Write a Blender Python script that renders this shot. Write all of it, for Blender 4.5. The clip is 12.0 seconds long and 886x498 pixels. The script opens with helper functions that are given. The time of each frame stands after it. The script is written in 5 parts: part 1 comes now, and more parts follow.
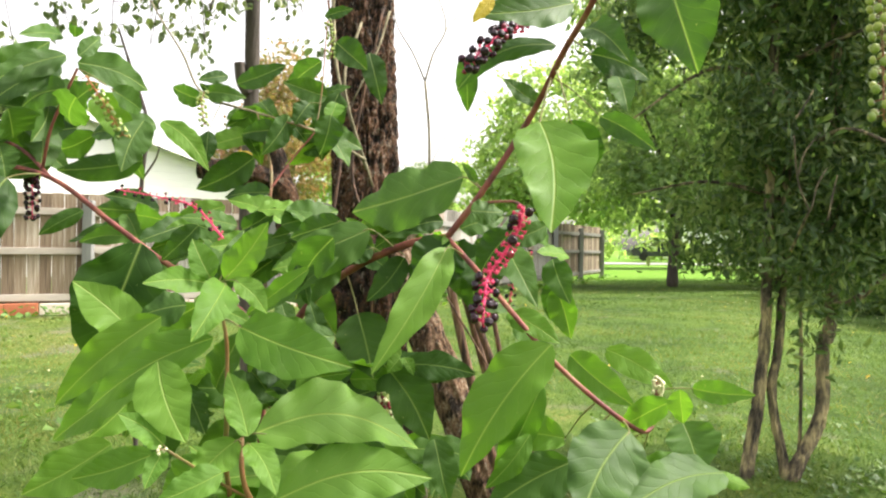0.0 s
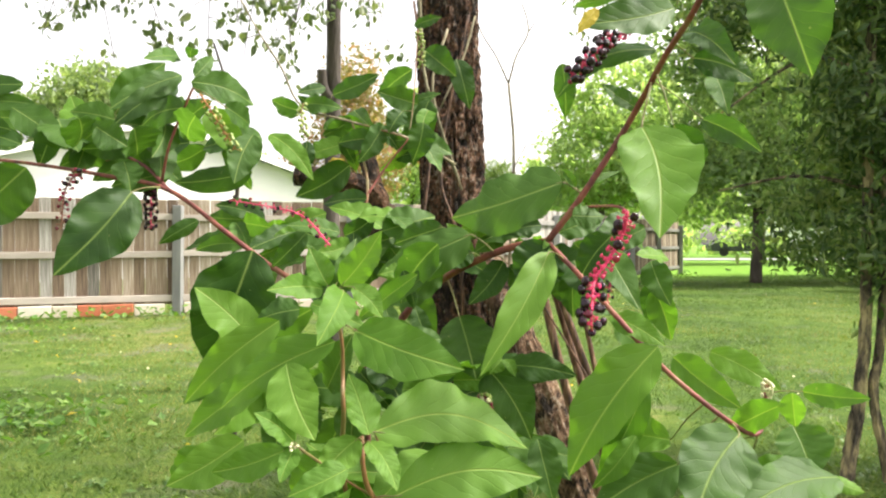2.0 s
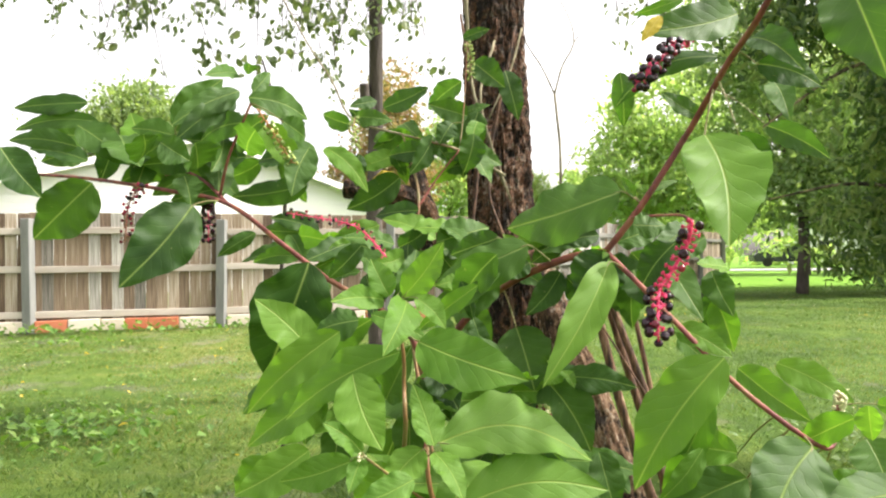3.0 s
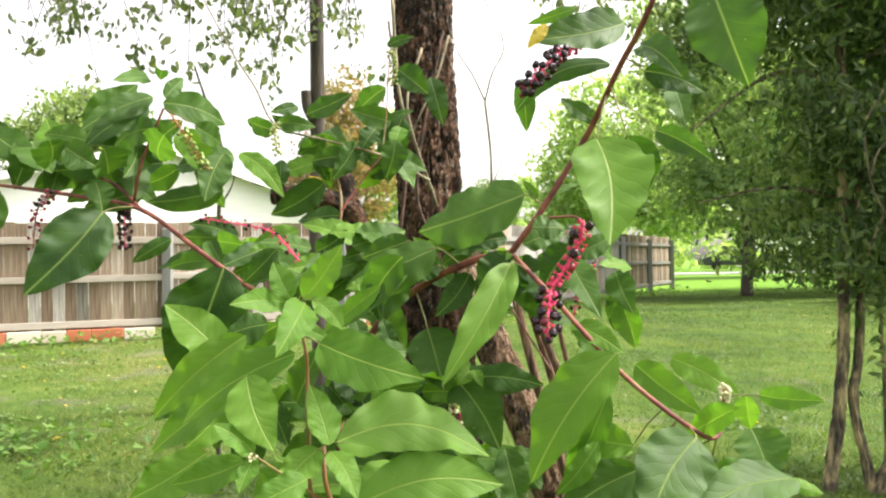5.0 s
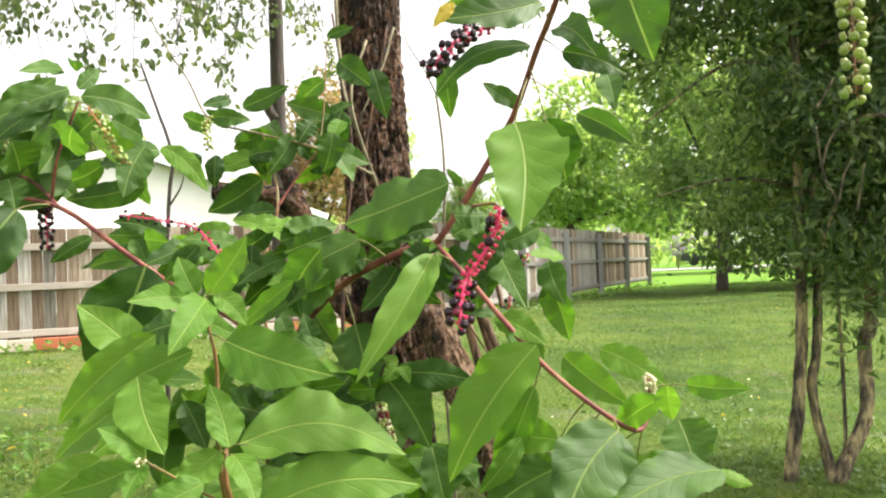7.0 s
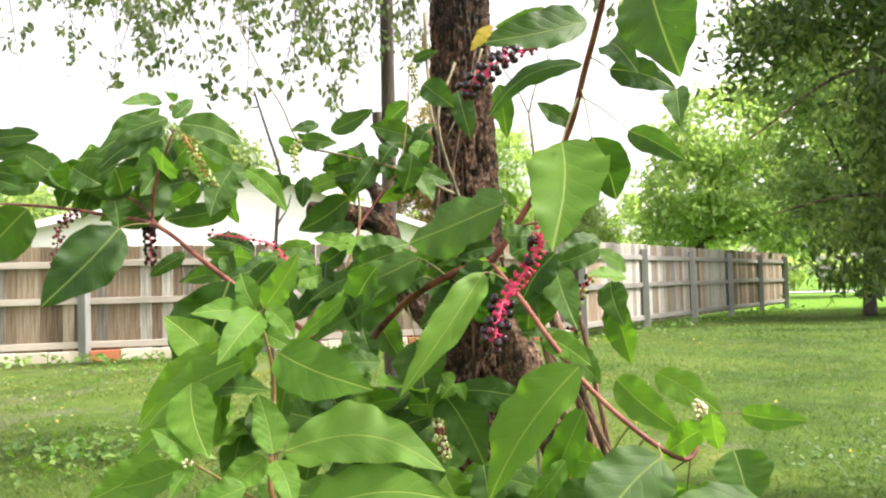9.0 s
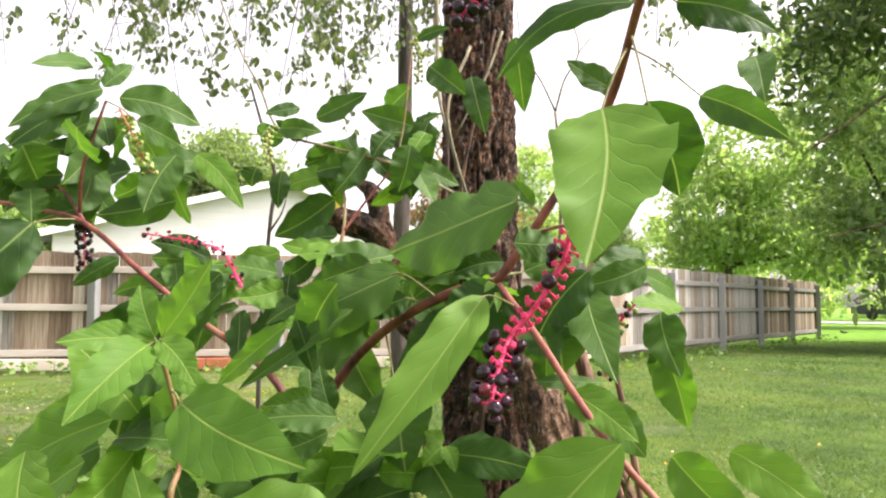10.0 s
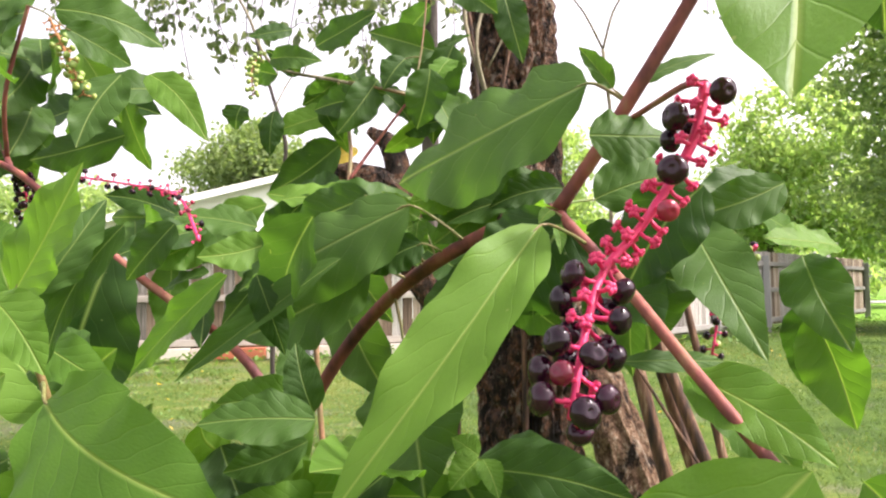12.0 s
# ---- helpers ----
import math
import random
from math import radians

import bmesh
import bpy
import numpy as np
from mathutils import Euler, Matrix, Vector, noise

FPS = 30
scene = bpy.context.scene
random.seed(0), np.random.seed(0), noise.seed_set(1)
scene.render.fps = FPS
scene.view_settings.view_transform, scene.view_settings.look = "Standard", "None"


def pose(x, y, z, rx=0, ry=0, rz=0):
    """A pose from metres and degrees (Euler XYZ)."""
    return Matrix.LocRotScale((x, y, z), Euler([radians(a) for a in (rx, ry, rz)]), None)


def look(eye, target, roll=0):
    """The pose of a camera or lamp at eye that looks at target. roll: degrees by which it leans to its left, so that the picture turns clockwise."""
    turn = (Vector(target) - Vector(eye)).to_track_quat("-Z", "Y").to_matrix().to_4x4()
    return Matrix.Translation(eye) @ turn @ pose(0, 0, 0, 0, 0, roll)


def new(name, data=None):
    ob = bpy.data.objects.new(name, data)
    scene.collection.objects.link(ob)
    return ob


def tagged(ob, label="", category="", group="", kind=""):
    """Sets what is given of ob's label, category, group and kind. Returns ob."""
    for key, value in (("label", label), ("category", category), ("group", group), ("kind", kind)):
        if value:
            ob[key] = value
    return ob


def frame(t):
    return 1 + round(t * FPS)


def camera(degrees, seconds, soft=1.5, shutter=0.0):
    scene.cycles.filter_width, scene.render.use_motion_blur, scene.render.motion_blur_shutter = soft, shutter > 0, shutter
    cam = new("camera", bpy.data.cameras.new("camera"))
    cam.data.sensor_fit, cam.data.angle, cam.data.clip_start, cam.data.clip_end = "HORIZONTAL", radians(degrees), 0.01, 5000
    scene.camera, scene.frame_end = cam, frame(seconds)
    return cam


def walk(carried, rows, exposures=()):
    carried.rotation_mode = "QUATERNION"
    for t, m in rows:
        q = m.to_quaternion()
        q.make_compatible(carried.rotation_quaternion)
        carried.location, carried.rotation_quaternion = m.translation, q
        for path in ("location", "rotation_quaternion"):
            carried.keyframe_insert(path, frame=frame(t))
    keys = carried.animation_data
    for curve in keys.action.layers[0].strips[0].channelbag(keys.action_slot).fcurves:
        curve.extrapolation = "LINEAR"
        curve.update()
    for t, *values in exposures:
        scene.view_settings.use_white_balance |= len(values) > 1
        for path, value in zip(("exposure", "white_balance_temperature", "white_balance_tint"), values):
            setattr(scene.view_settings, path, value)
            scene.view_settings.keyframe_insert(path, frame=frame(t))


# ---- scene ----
cam = camera(62.7, 12.0, soft=2.2)
PATH = [
    (0, (0.022, 0.084, 0.939), (0.02, 2.084, 0.932), 0.6),
    (0.5, (0.028, 0.072, 0.937), (-0.025, 2.071, 0.912), 0.9),
    (1, (0.035, 0.073, 0.93), (-0.028, 2.071, 0.897), -0.1),
    (1.5, (0.001, 0.064, 0.945), (-0.117, 2.06, 0.907), 0.0),
    (2, (-0.029, 0.046, 0.951), (-0.228, 2.036, 0.938), -0.2),
    (2.5, (-0.065, 0.047, 0.953), (-0.337, 2.028, 0.949), -0.1),
    (2.7, (-0.068, 0.043, 0.951), (-0.364, 2.021, 0.96), -0.5),
    (4.3, (-0.013, 0.038, 0.946), (-0.315, 2.015, 0.982), -0.6),
    (4.5, (0.004, 0.037, 0.945), (-0.264, 2.019, 0.984), -0.9),
    (5, (0.025, 0.03, 0.939), (-0.156, 2.021, 0.978), -1.2),
    (5.5, (0.011, 0.035, 0.938), (-0.13, 2.03, 0.968), -1.4),
    (6, (0.038, 0.038, 0.932), (-0.086, 2.034, 0.964), -1.1),
    (6.5, (0.076, 0.067, 0.928), (-0.02, 2.064, 0.959), -0.9),
    (6.7, (0.096, 0.077, 0.921), (-0.009, 2.074, 0.957), -1.6),
    (8.3, (0.194, 0.096, 0.919), (-0.033, 2.083, 0.965), -2.8),
    (8.5, (0.202, 0.086, 0.918), (-0.113, 2.06, 0.982), -2.0),
    (9, (0.247, 0.088, 0.917), (-0.216, 2.031, 1.017), -1.5),
    (9.5, (0.249, 0.183, 0.937), (-0.265, 2.112, 1.05), 0.3),
    (10, (0.208, 0.448, 0.928), (-0.315, 2.372, 1.076), 0.4),
    (10.5, (0.157, 0.652, 0.907), (-0.368, 2.575, 1.074), 0.4),
    (11, (0.166, 0.706, 0.898), (-0.382, 2.624, 1.042), 1.1),
    (11.5, (0.132, 0.752, 0.887), (-0.448, 2.663, 1.002), -0.1),
    (12, (0.123, 0.764, 0.889), (-0.486, 2.665, 1.003), -0.7),
]
EXPOSURES = [(0.0, 1.63, 6500, 10), (8.5, 1.63, 6500, 10), (9.5, 1.65, 6450, 14), (10.0, 1.57, 6400, 17), (10.5, 1.56, 6350, 21), (12.0, 1.60, 6350, 21)]
walk(cam, [(t, look(eye, target, roll)) for t, eye, target, roll in PATH], EXPOSURES)

# world, sun and exposure
SUN_AZ, SUN_EL = radians(78.0), radians(52.0)
world = bpy.data.worlds.new("sky")
scene.world = world
world.use_nodes = True
wn = world.node_tree
wn.nodes.clear()
w_out = wn.nodes.new("ShaderNodeOutputWorld")
w_bg = wn.nodes.new("ShaderNodeBackground")
w_sky = wn.nodes.new("ShaderNodeTexSky")
w_sky.sky_type = "NISHITA"
w_sky.sun_disc = False
w_sky.sun_elevation = SUN_EL
w_sky.sun_rotation = SUN_AZ
w_sky.dust_density = 4.0
w_hsv = wn.nodes.new("ShaderNodeHueSaturation")
w_hsv.inputs["Saturation"].default_value = 0.2
wn.links.new(w_sky.outputs[0], w_hsv.inputs["Color"])
w_warm = wn.nodes.new("ShaderNodeMix")
w_warm.data_type, w_warm.blend_type = "RGBA", "MULTIPLY"
w_warm.inputs["Factor"].default_value = 1.0
w_warm.inputs[7].default_value = (1.07, 1.0, 0.95, 1)
wn.links.new(w_hsv.outputs[0], w_warm.inputs[6])
wn.links.new(w_warm.outputs[2], w_bg.inputs[0])
w_bg.inputs[1].default_value = 0.15
wn.links.new(w_bg.outputs[0], w_out.inputs[0])

sun_data = bpy.data.lights.new("sun", "SUN")
sun_data.energy = 2.3
sun_data.angle = radians(3.0)
sun_data.color = (1.0, 0.95, 0.86)
sun = new("sun", sun_data)
sun_from = Vector((math.sin(SUN_AZ) * math.cos(SUN_EL), math.cos(SUN_AZ) * math.cos(SUN_EL), math.sin(SUN_EL)))
sun.matrix_world = look(sun_from * 40, (0, 0, 0))


# materials
def material(name):
    m = bpy.data.materials.new(name)
    m.use_nodes = True
    nt = m.node_tree
    return m, nt, nt.nodes["Principled BSDF"]


def node(nt, kind, **sets):
    n = nt.nodes.new("ShaderNode" + kind)
    for k, v in sets.items():
        n.inputs[k.replace("_", " ")].default_value = v
    return n


def mathn(nt, op, a, b=None, c=None):
    n = nt.nodes.new("ShaderNodeMath")
    n.operation = op
    for i, x in enumerate((a, b, c)):
        if x is None:
            continue
        if isinstance(x, (int, float)):
            n.inputs[i].default_value = x
        else:
            nt.links.new(x, n.inputs[i])
    return n.outputs[0]


def ramp(nt, fac, stops):
    n = nt.nodes.new("ShaderNodeValToRGB")
    while len(n.color_ramp.elements) < len(stops):
        n.color_ramp.elements.new(0.5)
    for e, (p, c) in zip(n.color_ramp.elements, stops):
        e.position = p
        e.color = (*c, 1)
    nt.links.new(fac, n.inputs[0])
    return n.outputs[0]


def mixc(nt, fac, a, b, mode="MIX"):
    n = nt.nodes.new("ShaderNodeMix")
    n.data_type, n.blend_type = "RGBA", mode
    for sock, x in ((n.inputs["Factor"], fac), (n.inputs[6], a), (n.inputs[7], b)):
        if isinstance(x, (int, float)):
            sock.default_value = x
        elif isinstance(x, tuple):
            sock.default_value = (*x, 1)
        else:
            nt.links.new(x, sock)
    return n.outputs[2]


def noise_tex(nt, scale, detail=4.0, rough=0.55, vec=None, dims="3D"):
    n = node(nt, "TexNoise", Scale=scale, Detail=detail, Roughness=rough)
    n.noise_dimensions = dims
    if vec is not None:
        nt.links.new(vec, n.inputs["Vector"])
    return n.outputs["Fac"]


def coords(nt, which="Object", scale=(1, 1, 1)):
    tc = nt.nodes.new("ShaderNodeTexCoord")
    mp = nt.nodes.new("ShaderNodeMapping")
    mp.inputs["Scale"].default_value = scale
    nt.links.new(tc.outputs[which], mp.inputs[0])
    return mp.outputs[0]


def bump(nt, bsdf, height, strength=0.3, distance=0.01):
    n = nt.nodes.new("ShaderNodeBump")
    n.inputs["Strength"].default_value = strength
    n.inputs["Distance"].default_value = distance
    nt.links.new(height, n.inputs["Height"])
    nt.links.new(n.outputs[0], bsdf.inputs["Normal"])
    return n.outputs[0]


def obj_random(nt):
    return nt.nodes.new("ShaderNodeObjectInfo").outputs["Random"]


def island_random(nt):
    return nt.nodes.new("ShaderNodeNewGeometry").outputs["Random Per Island"]


def leaf_material(name, dark, light, vein, translucent, gloss=0.38, rib=0.022, clear=0.5):
    """A large net-veined leaf: midrib and side veins follow the leaf's own UV (u across, v along)."""
    m, nt, bsdf = material(name)
    uv = nt.nodes.new("ShaderNodeUVMap")
    uv.uv_map = "UVMap"
    sep = nt.nodes.new("ShaderNodeSeparateXYZ")
    nt.links.new(uv.outputs[0], sep.inputs[0])
    across = mathn(nt, "ABSOLUTE", mathn(nt, "SUBTRACT", sep.outputs[0], 0.5))
    along = sep.outputs[1]
    midrib = mathn(nt, "SUBTRACT", 1.0, mathn(nt, "SMOOTH_MIN", mathn(nt, "DIVIDE", across, rib), 1.0, 0.4))
    midrib = mathn(nt, "MAXIMUM", midrib, 0.0)
    wob = noise_tex(nt, 3.0, 2.0, 0.5, uv.outputs[0])
    phase = mathn(nt, "ADD", mathn(nt, "SUBTRACT", mathn(nt, "MULTIPLY", along, 8.0), mathn(nt, "MULTIPLY", mathn(nt, "POWER", across, 0.75), 4.0)), mathn(nt, "MULTIPLY", wob, 1.2))
    saw = mathn(nt, "ABSOLUTE", mathn(nt, "SUBTRACT", mathn(nt, "FRACT", phase), 0.5))
    side = mathn(nt, "MAXIMUM", mathn(nt, "SUBTRACT", 1.0, mathn(nt, "DIVIDE", saw, 0.055)), 0.0)
    fine = noise_tex(nt, 55.0, 3.0, 0.6, uv.outputs[0])
    patch = noise_tex(nt, 14.0, 3.0, 0.55, coords(nt, "Object"))
    rnd = obj_random(nt)
    shade = mathn(nt, "ADD", mathn(nt, "MULTIPLY", rnd, 0.6), mathn(nt, "SUBTRACT", mathn(nt, "MULTIPLY", patch, 0.9), 0.22))
    col = mixc(nt, shade, dark, light)
    col = mixc(nt, mathn(nt, "MULTIPLY", side, mathn(nt, "MULTIPLY", patch, 0.13)), col, vein)
    col = mixc(nt, mathn(nt, "MULTIPLY", midrib, 0.85), col, vein)
    specks = mathn(nt, "GREATER_THAN", noise_tex(nt, 150.0, 1.0, 0.4, coords(nt, "Object", (1, 1, 1))), 0.80)
    col = mixc(nt, mathn(nt, "MULTIPLY", specks, 0.5), col, (0.33, 0.34, 0.14))
    nt.links.new(col, bsdf.inputs["Base Color"])
    rough = mathn(nt, "ADD", gloss, mathn(nt, "MULTIPLY", fine, 0.2))
    nt.links.new(rough, bsdf.inputs["Roughness"])
    bsdf.inputs["Specular IOR Level"].default_value = clear
    quilt = mathn(nt, "MULTIPLY", mathn(nt, "POWER", saw, 0.6), 0.32)
    relief = mathn(nt, "SUBTRACT", mathn(nt, "ADD", quilt, mathn(nt, "MULTIPLY", fine, 0.25)), mathn(nt, "ADD", mathn(nt, "MULTIPLY", side, 0.22), mathn(nt, "MULTIPLY", midrib, 0.9)))
    nrm = bump(nt, bsdf, relief, 0.45, 0.003)
    tr = nt.nodes.new("ShaderNodeBsdfTranslucent")
    tcol = mixc(nt, 1.0, col, (1.5, 1.68, 0.62), "MULTIPLY")
    nt.links.new(tcol, tr.inputs[0])
    nt.links.new(nrm, tr.inputs["Normal"])
    mx = nt.nodes.new("ShaderNodeMixShader")
    mx.inputs[0].default_value = translucent
    nt.links.new(bsdf.outputs[0], mx.inputs[1])
    nt.links.new(tr.outputs[0], mx.inputs[2])
    nt.links.new(mx.outputs[0], nt.nodes["Material Output"].inputs[0])
    return m


def foliage_material(name, a, b, c, translucent=0.35, rough=0.5, patches=0.3, size=0.9, drift=0.0):
    """Small leaves of a crown, varied leaf by leaf."""
    m, nt, bsdf = material(name)
    big = noise_tex(nt, size, 4.0, 0.55, coords(nt, "Object"))
    f = mathn(nt, "ADD", mathn(nt, "MULTIPLY", island_random(nt), 0.7), mathn(nt, "MULTIPLY", mathn(nt, "SUBTRACT", big, 0.5), patches))
    f = mathn(nt, "ADD", f, 0.15)
    # drift: tan to the left; to the right, lawn shade put into the colour.
    if drift:
        sep = nt.nodes.new("ShaderNodeSeparateXYZ")
        nt.links.new(coords(nt, "Object"), sep.inputs[0])
        f = mathn(nt, "ADD", f, mathn(nt, "MAXIMUM", mathn(nt, "MINIMUM", mathn(nt, "MULTIPLY", sep.outputs[0], -drift), 0.2), -0.16))
    col = ramp(nt, f, [(0.1, a), (0.5, b), (0.9, c)])
    nt.links.new(col, bsdf.inputs["Base Color"])
    bsdf.inputs["Roughness"].default_value = rough
    tr = nt.nodes.new("ShaderNodeBsdfTranslucent")
    nt.links.new(mixc(nt, 1.0, col, (1.8, 1.9, 0.8), "MULTIPLY"), tr.inputs[0])
    mx = nt.nodes.new("ShaderNodeMixShader")
    mx.inputs[0].default_value = translucent
    nt.links.new(bsdf.outputs[0], mx.inputs[1])
    nt.links.new(tr.outputs[0], mx.inputs[2])
    nt.links.new(mx.outputs[0], nt.nodes["Material Output"].inputs[0])
    return m


def rough_material(name, stops, scale, rough=0.8, stretch=(1, 1, 1), bump_scale=None, strength=0.4, distance=0.01, detail=6.0, per_object=0.0, spec=0.5):
    m, nt, bsdf = material(name)
    vec = coords(nt, "Object", stretch)
    f = noise_tex(nt, scale, detail, 0.6, vec)
    if per_object:
        f = mathn(nt, "ADD", mathn(nt, "MULTIPLY", f, 1.0 - per_object), mathn(nt, "MULTIPLY", obj_random(nt), per_object))
    fine = noise_tex(nt, bump_scale or scale * 5, 4.0, 0.6, vec)
    col = ramp(nt, f, stops)
    nt.links.new(col, bsdf.inputs["Base Color"])
    bsdf.inputs["Roughness"].default_value = rough
    bsdf.inputs["Specular IOR Level"].default_value = spec
    bump(nt, bsdf, mathn(nt, "ADD", mathn(nt, "MULTIPLY", f, 0.6), fine), strength, distance)
    return m


M_LEAF = leaf_material("pokeweed_leaf", (0.014, 0.046, 0.009), (0.088, 0.178, 0.031), (0.26, 0.35, 0.11), 0.40, gloss=0.42, clear=0.26)
# Young leaves' own paler green; it also stands for sky light on grown leaves.
M_YOUNG_LIT = leaf_material("pokeweed_young_and_lit_leaf", (0.082, 0.186, 0.021), (0.150, 0.280, 0.037), (0.32, 0.41, 0.11), 0.43, gloss=0.43, clear=0.27)
M_OLDLEAF = leaf_material("yellowed_leaf", (0.42, 0.30, 0.045), (0.55, 0.42, 0.07), (0.6, 0.5, 0.2), 0.4, gloss=0.55, clear=0.25)
M_PETIOLE = rough_material("leaf_stalk", [(0.3, (0.14, 0.20, 0.05)), (0.75, (0.24, 0.15, 0.06))], 20, 0.6)
M_STEM = rough_material("pokeweed_stem", [(0.30, (0.058, 0.022, 0.020)), (0.44, (0.145, 0.045, 0.041)), (0.55, (0.25, 0.075, 0.058)), (0.70, (0.28, 0.145, 0.085))], 26, 0.6, (1, 1, 0.5), 90, 0.35, 0.002, spec=0.3)
M_STEM_GREEN = rough_material("young_stem", [(0.3, (0.15, 0.16, 0.045)), (0.5, (0.20, 0.12, 0.045)), (0.7, (0.26, 0.09, 0.045))], 12, 0.5)
M_STEM_ORANGE = rough_material("fading_raceme_stalk", [(0.3, (0.32, 0.13, 0.035)), (0.7, (0.42, 0.20, 0.06))], 40, 0.6)
M_PINK = rough_material("raceme_stalk", [(0.2, (0.58, 0.016, 0.10)), (0.8, (0.82, 0.05, 0.18))], 60, 0.4, strength=0.1)
M_BERRY = rough_material("ripe_berry", [(0.2, (0.006, 0.002, 0.006)), (0.8, (0.028, 0.004, 0.014))], 40, 0.10, strength=0.03, distance=0.001, per_object=0.5, spec=0.4)
M_BERRY_RED = rough_material("ripening_berry", [(0.2, (0.10, 0.006, 0.02)), (0.8, (0.30, 0.02, 0.05))], 40, 0.2, strength=0.05, distance=0.001, per_object=0.5)
M_BERRY_GREEN = rough_material("unripe_berry", [(0.2, (0.17, 0.26, 0.05)), (0.8, (0.34, 0.40, 0.09))], 40, 0.3, strength=0.05, distance=0.001, per_object=0.5)
M_FLOWER = rough_material("flower", [(0.2, (0.62, 0.60, 0.30)), (0.8, (0.8, 0.78, 0.55))], 60, 0.6)


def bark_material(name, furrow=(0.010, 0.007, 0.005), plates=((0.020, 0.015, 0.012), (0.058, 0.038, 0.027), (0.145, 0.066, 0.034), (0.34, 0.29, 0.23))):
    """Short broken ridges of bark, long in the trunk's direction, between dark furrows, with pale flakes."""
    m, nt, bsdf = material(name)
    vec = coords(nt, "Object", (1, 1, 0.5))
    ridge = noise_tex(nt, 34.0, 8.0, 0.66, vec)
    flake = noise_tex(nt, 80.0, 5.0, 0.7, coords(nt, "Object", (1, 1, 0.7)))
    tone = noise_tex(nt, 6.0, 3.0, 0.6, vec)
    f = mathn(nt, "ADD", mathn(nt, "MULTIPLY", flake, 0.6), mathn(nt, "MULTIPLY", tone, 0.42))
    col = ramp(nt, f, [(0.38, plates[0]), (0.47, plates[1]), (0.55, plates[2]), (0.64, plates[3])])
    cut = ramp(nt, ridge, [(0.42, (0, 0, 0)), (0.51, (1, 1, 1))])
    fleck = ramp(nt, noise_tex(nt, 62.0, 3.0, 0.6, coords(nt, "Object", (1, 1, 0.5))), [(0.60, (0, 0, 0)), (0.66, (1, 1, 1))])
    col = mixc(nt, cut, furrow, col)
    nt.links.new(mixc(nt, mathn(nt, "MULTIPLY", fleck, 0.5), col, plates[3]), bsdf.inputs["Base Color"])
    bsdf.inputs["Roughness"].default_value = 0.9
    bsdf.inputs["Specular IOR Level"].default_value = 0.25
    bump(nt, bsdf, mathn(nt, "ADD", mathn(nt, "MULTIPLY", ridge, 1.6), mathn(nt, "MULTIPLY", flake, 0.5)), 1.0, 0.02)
    return m


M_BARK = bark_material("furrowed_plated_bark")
M_PEEL = bark_material("peeling_bark", (0.018, 0.012, 0.008), ((0.05, 0.030, 0.020), (0.13, 0.075, 0.045), (0.26, 0.165, 0.10), (0.46, 0.40, 0.31)))
M_VINE_BARK = rough_material("pale_vine_bark", [(0.3, (0.10, 0.085, 0.05)), (0.55, (0.24, 0.21, 0.13)), (0.75, (0.40, 0.36, 0.26))], 40, 0.9, (1, 1, 0.3), 120, 0.5, 0.003)
M_BARK_GREY = rough_material("grey_bark", [(0.25, (0.03, 0.024, 0.02)), (0.55, (0.075, 0.06, 0.05)), (0.85, (0.16, 0.135, 0.115))], 9, 0.9, (1, 1, 0.3), 60, 0.7, 0.01)
M_CANE = rough_material("dry_cane", [(0.36, (0.022, 0.012, 0.008)), (0.47, (0.085, 0.042, 0.024)), (0.57, (0.19, 0.10, 0.056)), (0.68, (0.42, 0.33, 0.21))], 85, 0.8, (1, 1, 0.14), 160, 0.6, 0.004, per_object=0.15)
M_CEDAR_BARK = rough_material("shaggy_bark", [(0.36, (0.024, 0.020, 0.015)), (0.46, (0.10, 0.082, 0.055)), (0.54, (0.20, 0.165, 0.095)), (0.63, (0.40, 0.33, 0.17))], 28, 0.95, (1, 1, 0.3), 140, 0.9, 0.008)
M_WOOD = rough_material("weathered_fence_wood", [(0.28, (0.065, 0.043, 0.029)), (0.42, (0.165, 0.117, 0.079)), (0.56, (0.28, 0.215, 0.152)), (0.72, (0.52, 0.46, 0.385))], 16, 0.9, (5, 5, 0.22), 40, 0.6, 0.005, per_object=0.3)
M_WOOD_GREY = rough_material("silvered_fence_wood", [(0.30, (0.075, 0.068, 0.057)), (0.43, (0.19, 0.175, 0.15)), (0.55, (0.32, 0.30, 0.27)), (0.70, (0.60, 0.58, 0.53))], 16, 0.9, (5, 5, 0.22), 40, 0.6, 0.005, per_object=0.25)
M_RAIL = rough_material("weathered_rail_wood", [(0.2, (0.30, 0.26, 0.22)), (0.8, (0.54, 0.49, 0.43))], 5, 0.9, (0.6, 3, 3), 40, 0.3, 0.004, per_object=0.3)
M_RAIL_GREY = rough_material("silvered_rail_wood", [(0.2, (0.15, 0.145, 0.135)), (0.8, (0.33, 0.315, 0.29))], 5, 0.9, (0.6, 3, 3), 40, 0.3, 0.004, per_object=0.3)
M_POST = rough_material("grey_post", [(0.2, (0.17, 0.175, 0.17)), (0.8, (0.32, 0.32, 0.31))], 6, 0.7, (2, 2, 0.4), 40, 0.3, 0.003, per_object=0.3)
M_BRICK = rough_material("red_brick", [(0.2, (0.42, 0.12, 0.06)), (0.8, (0.58, 0.22, 0.12))], 14, 0.9, strength=0.4, distance=0.003, per_object=0.4)
M_BLOCK = rough_material("pale_block", [(0.2, (0.55, 0.47, 0.38)), (0.8, (0.72, 0.66, 0.57))], 14, 0.9, strength=0.4, distance=0.003, per_object=0.4)
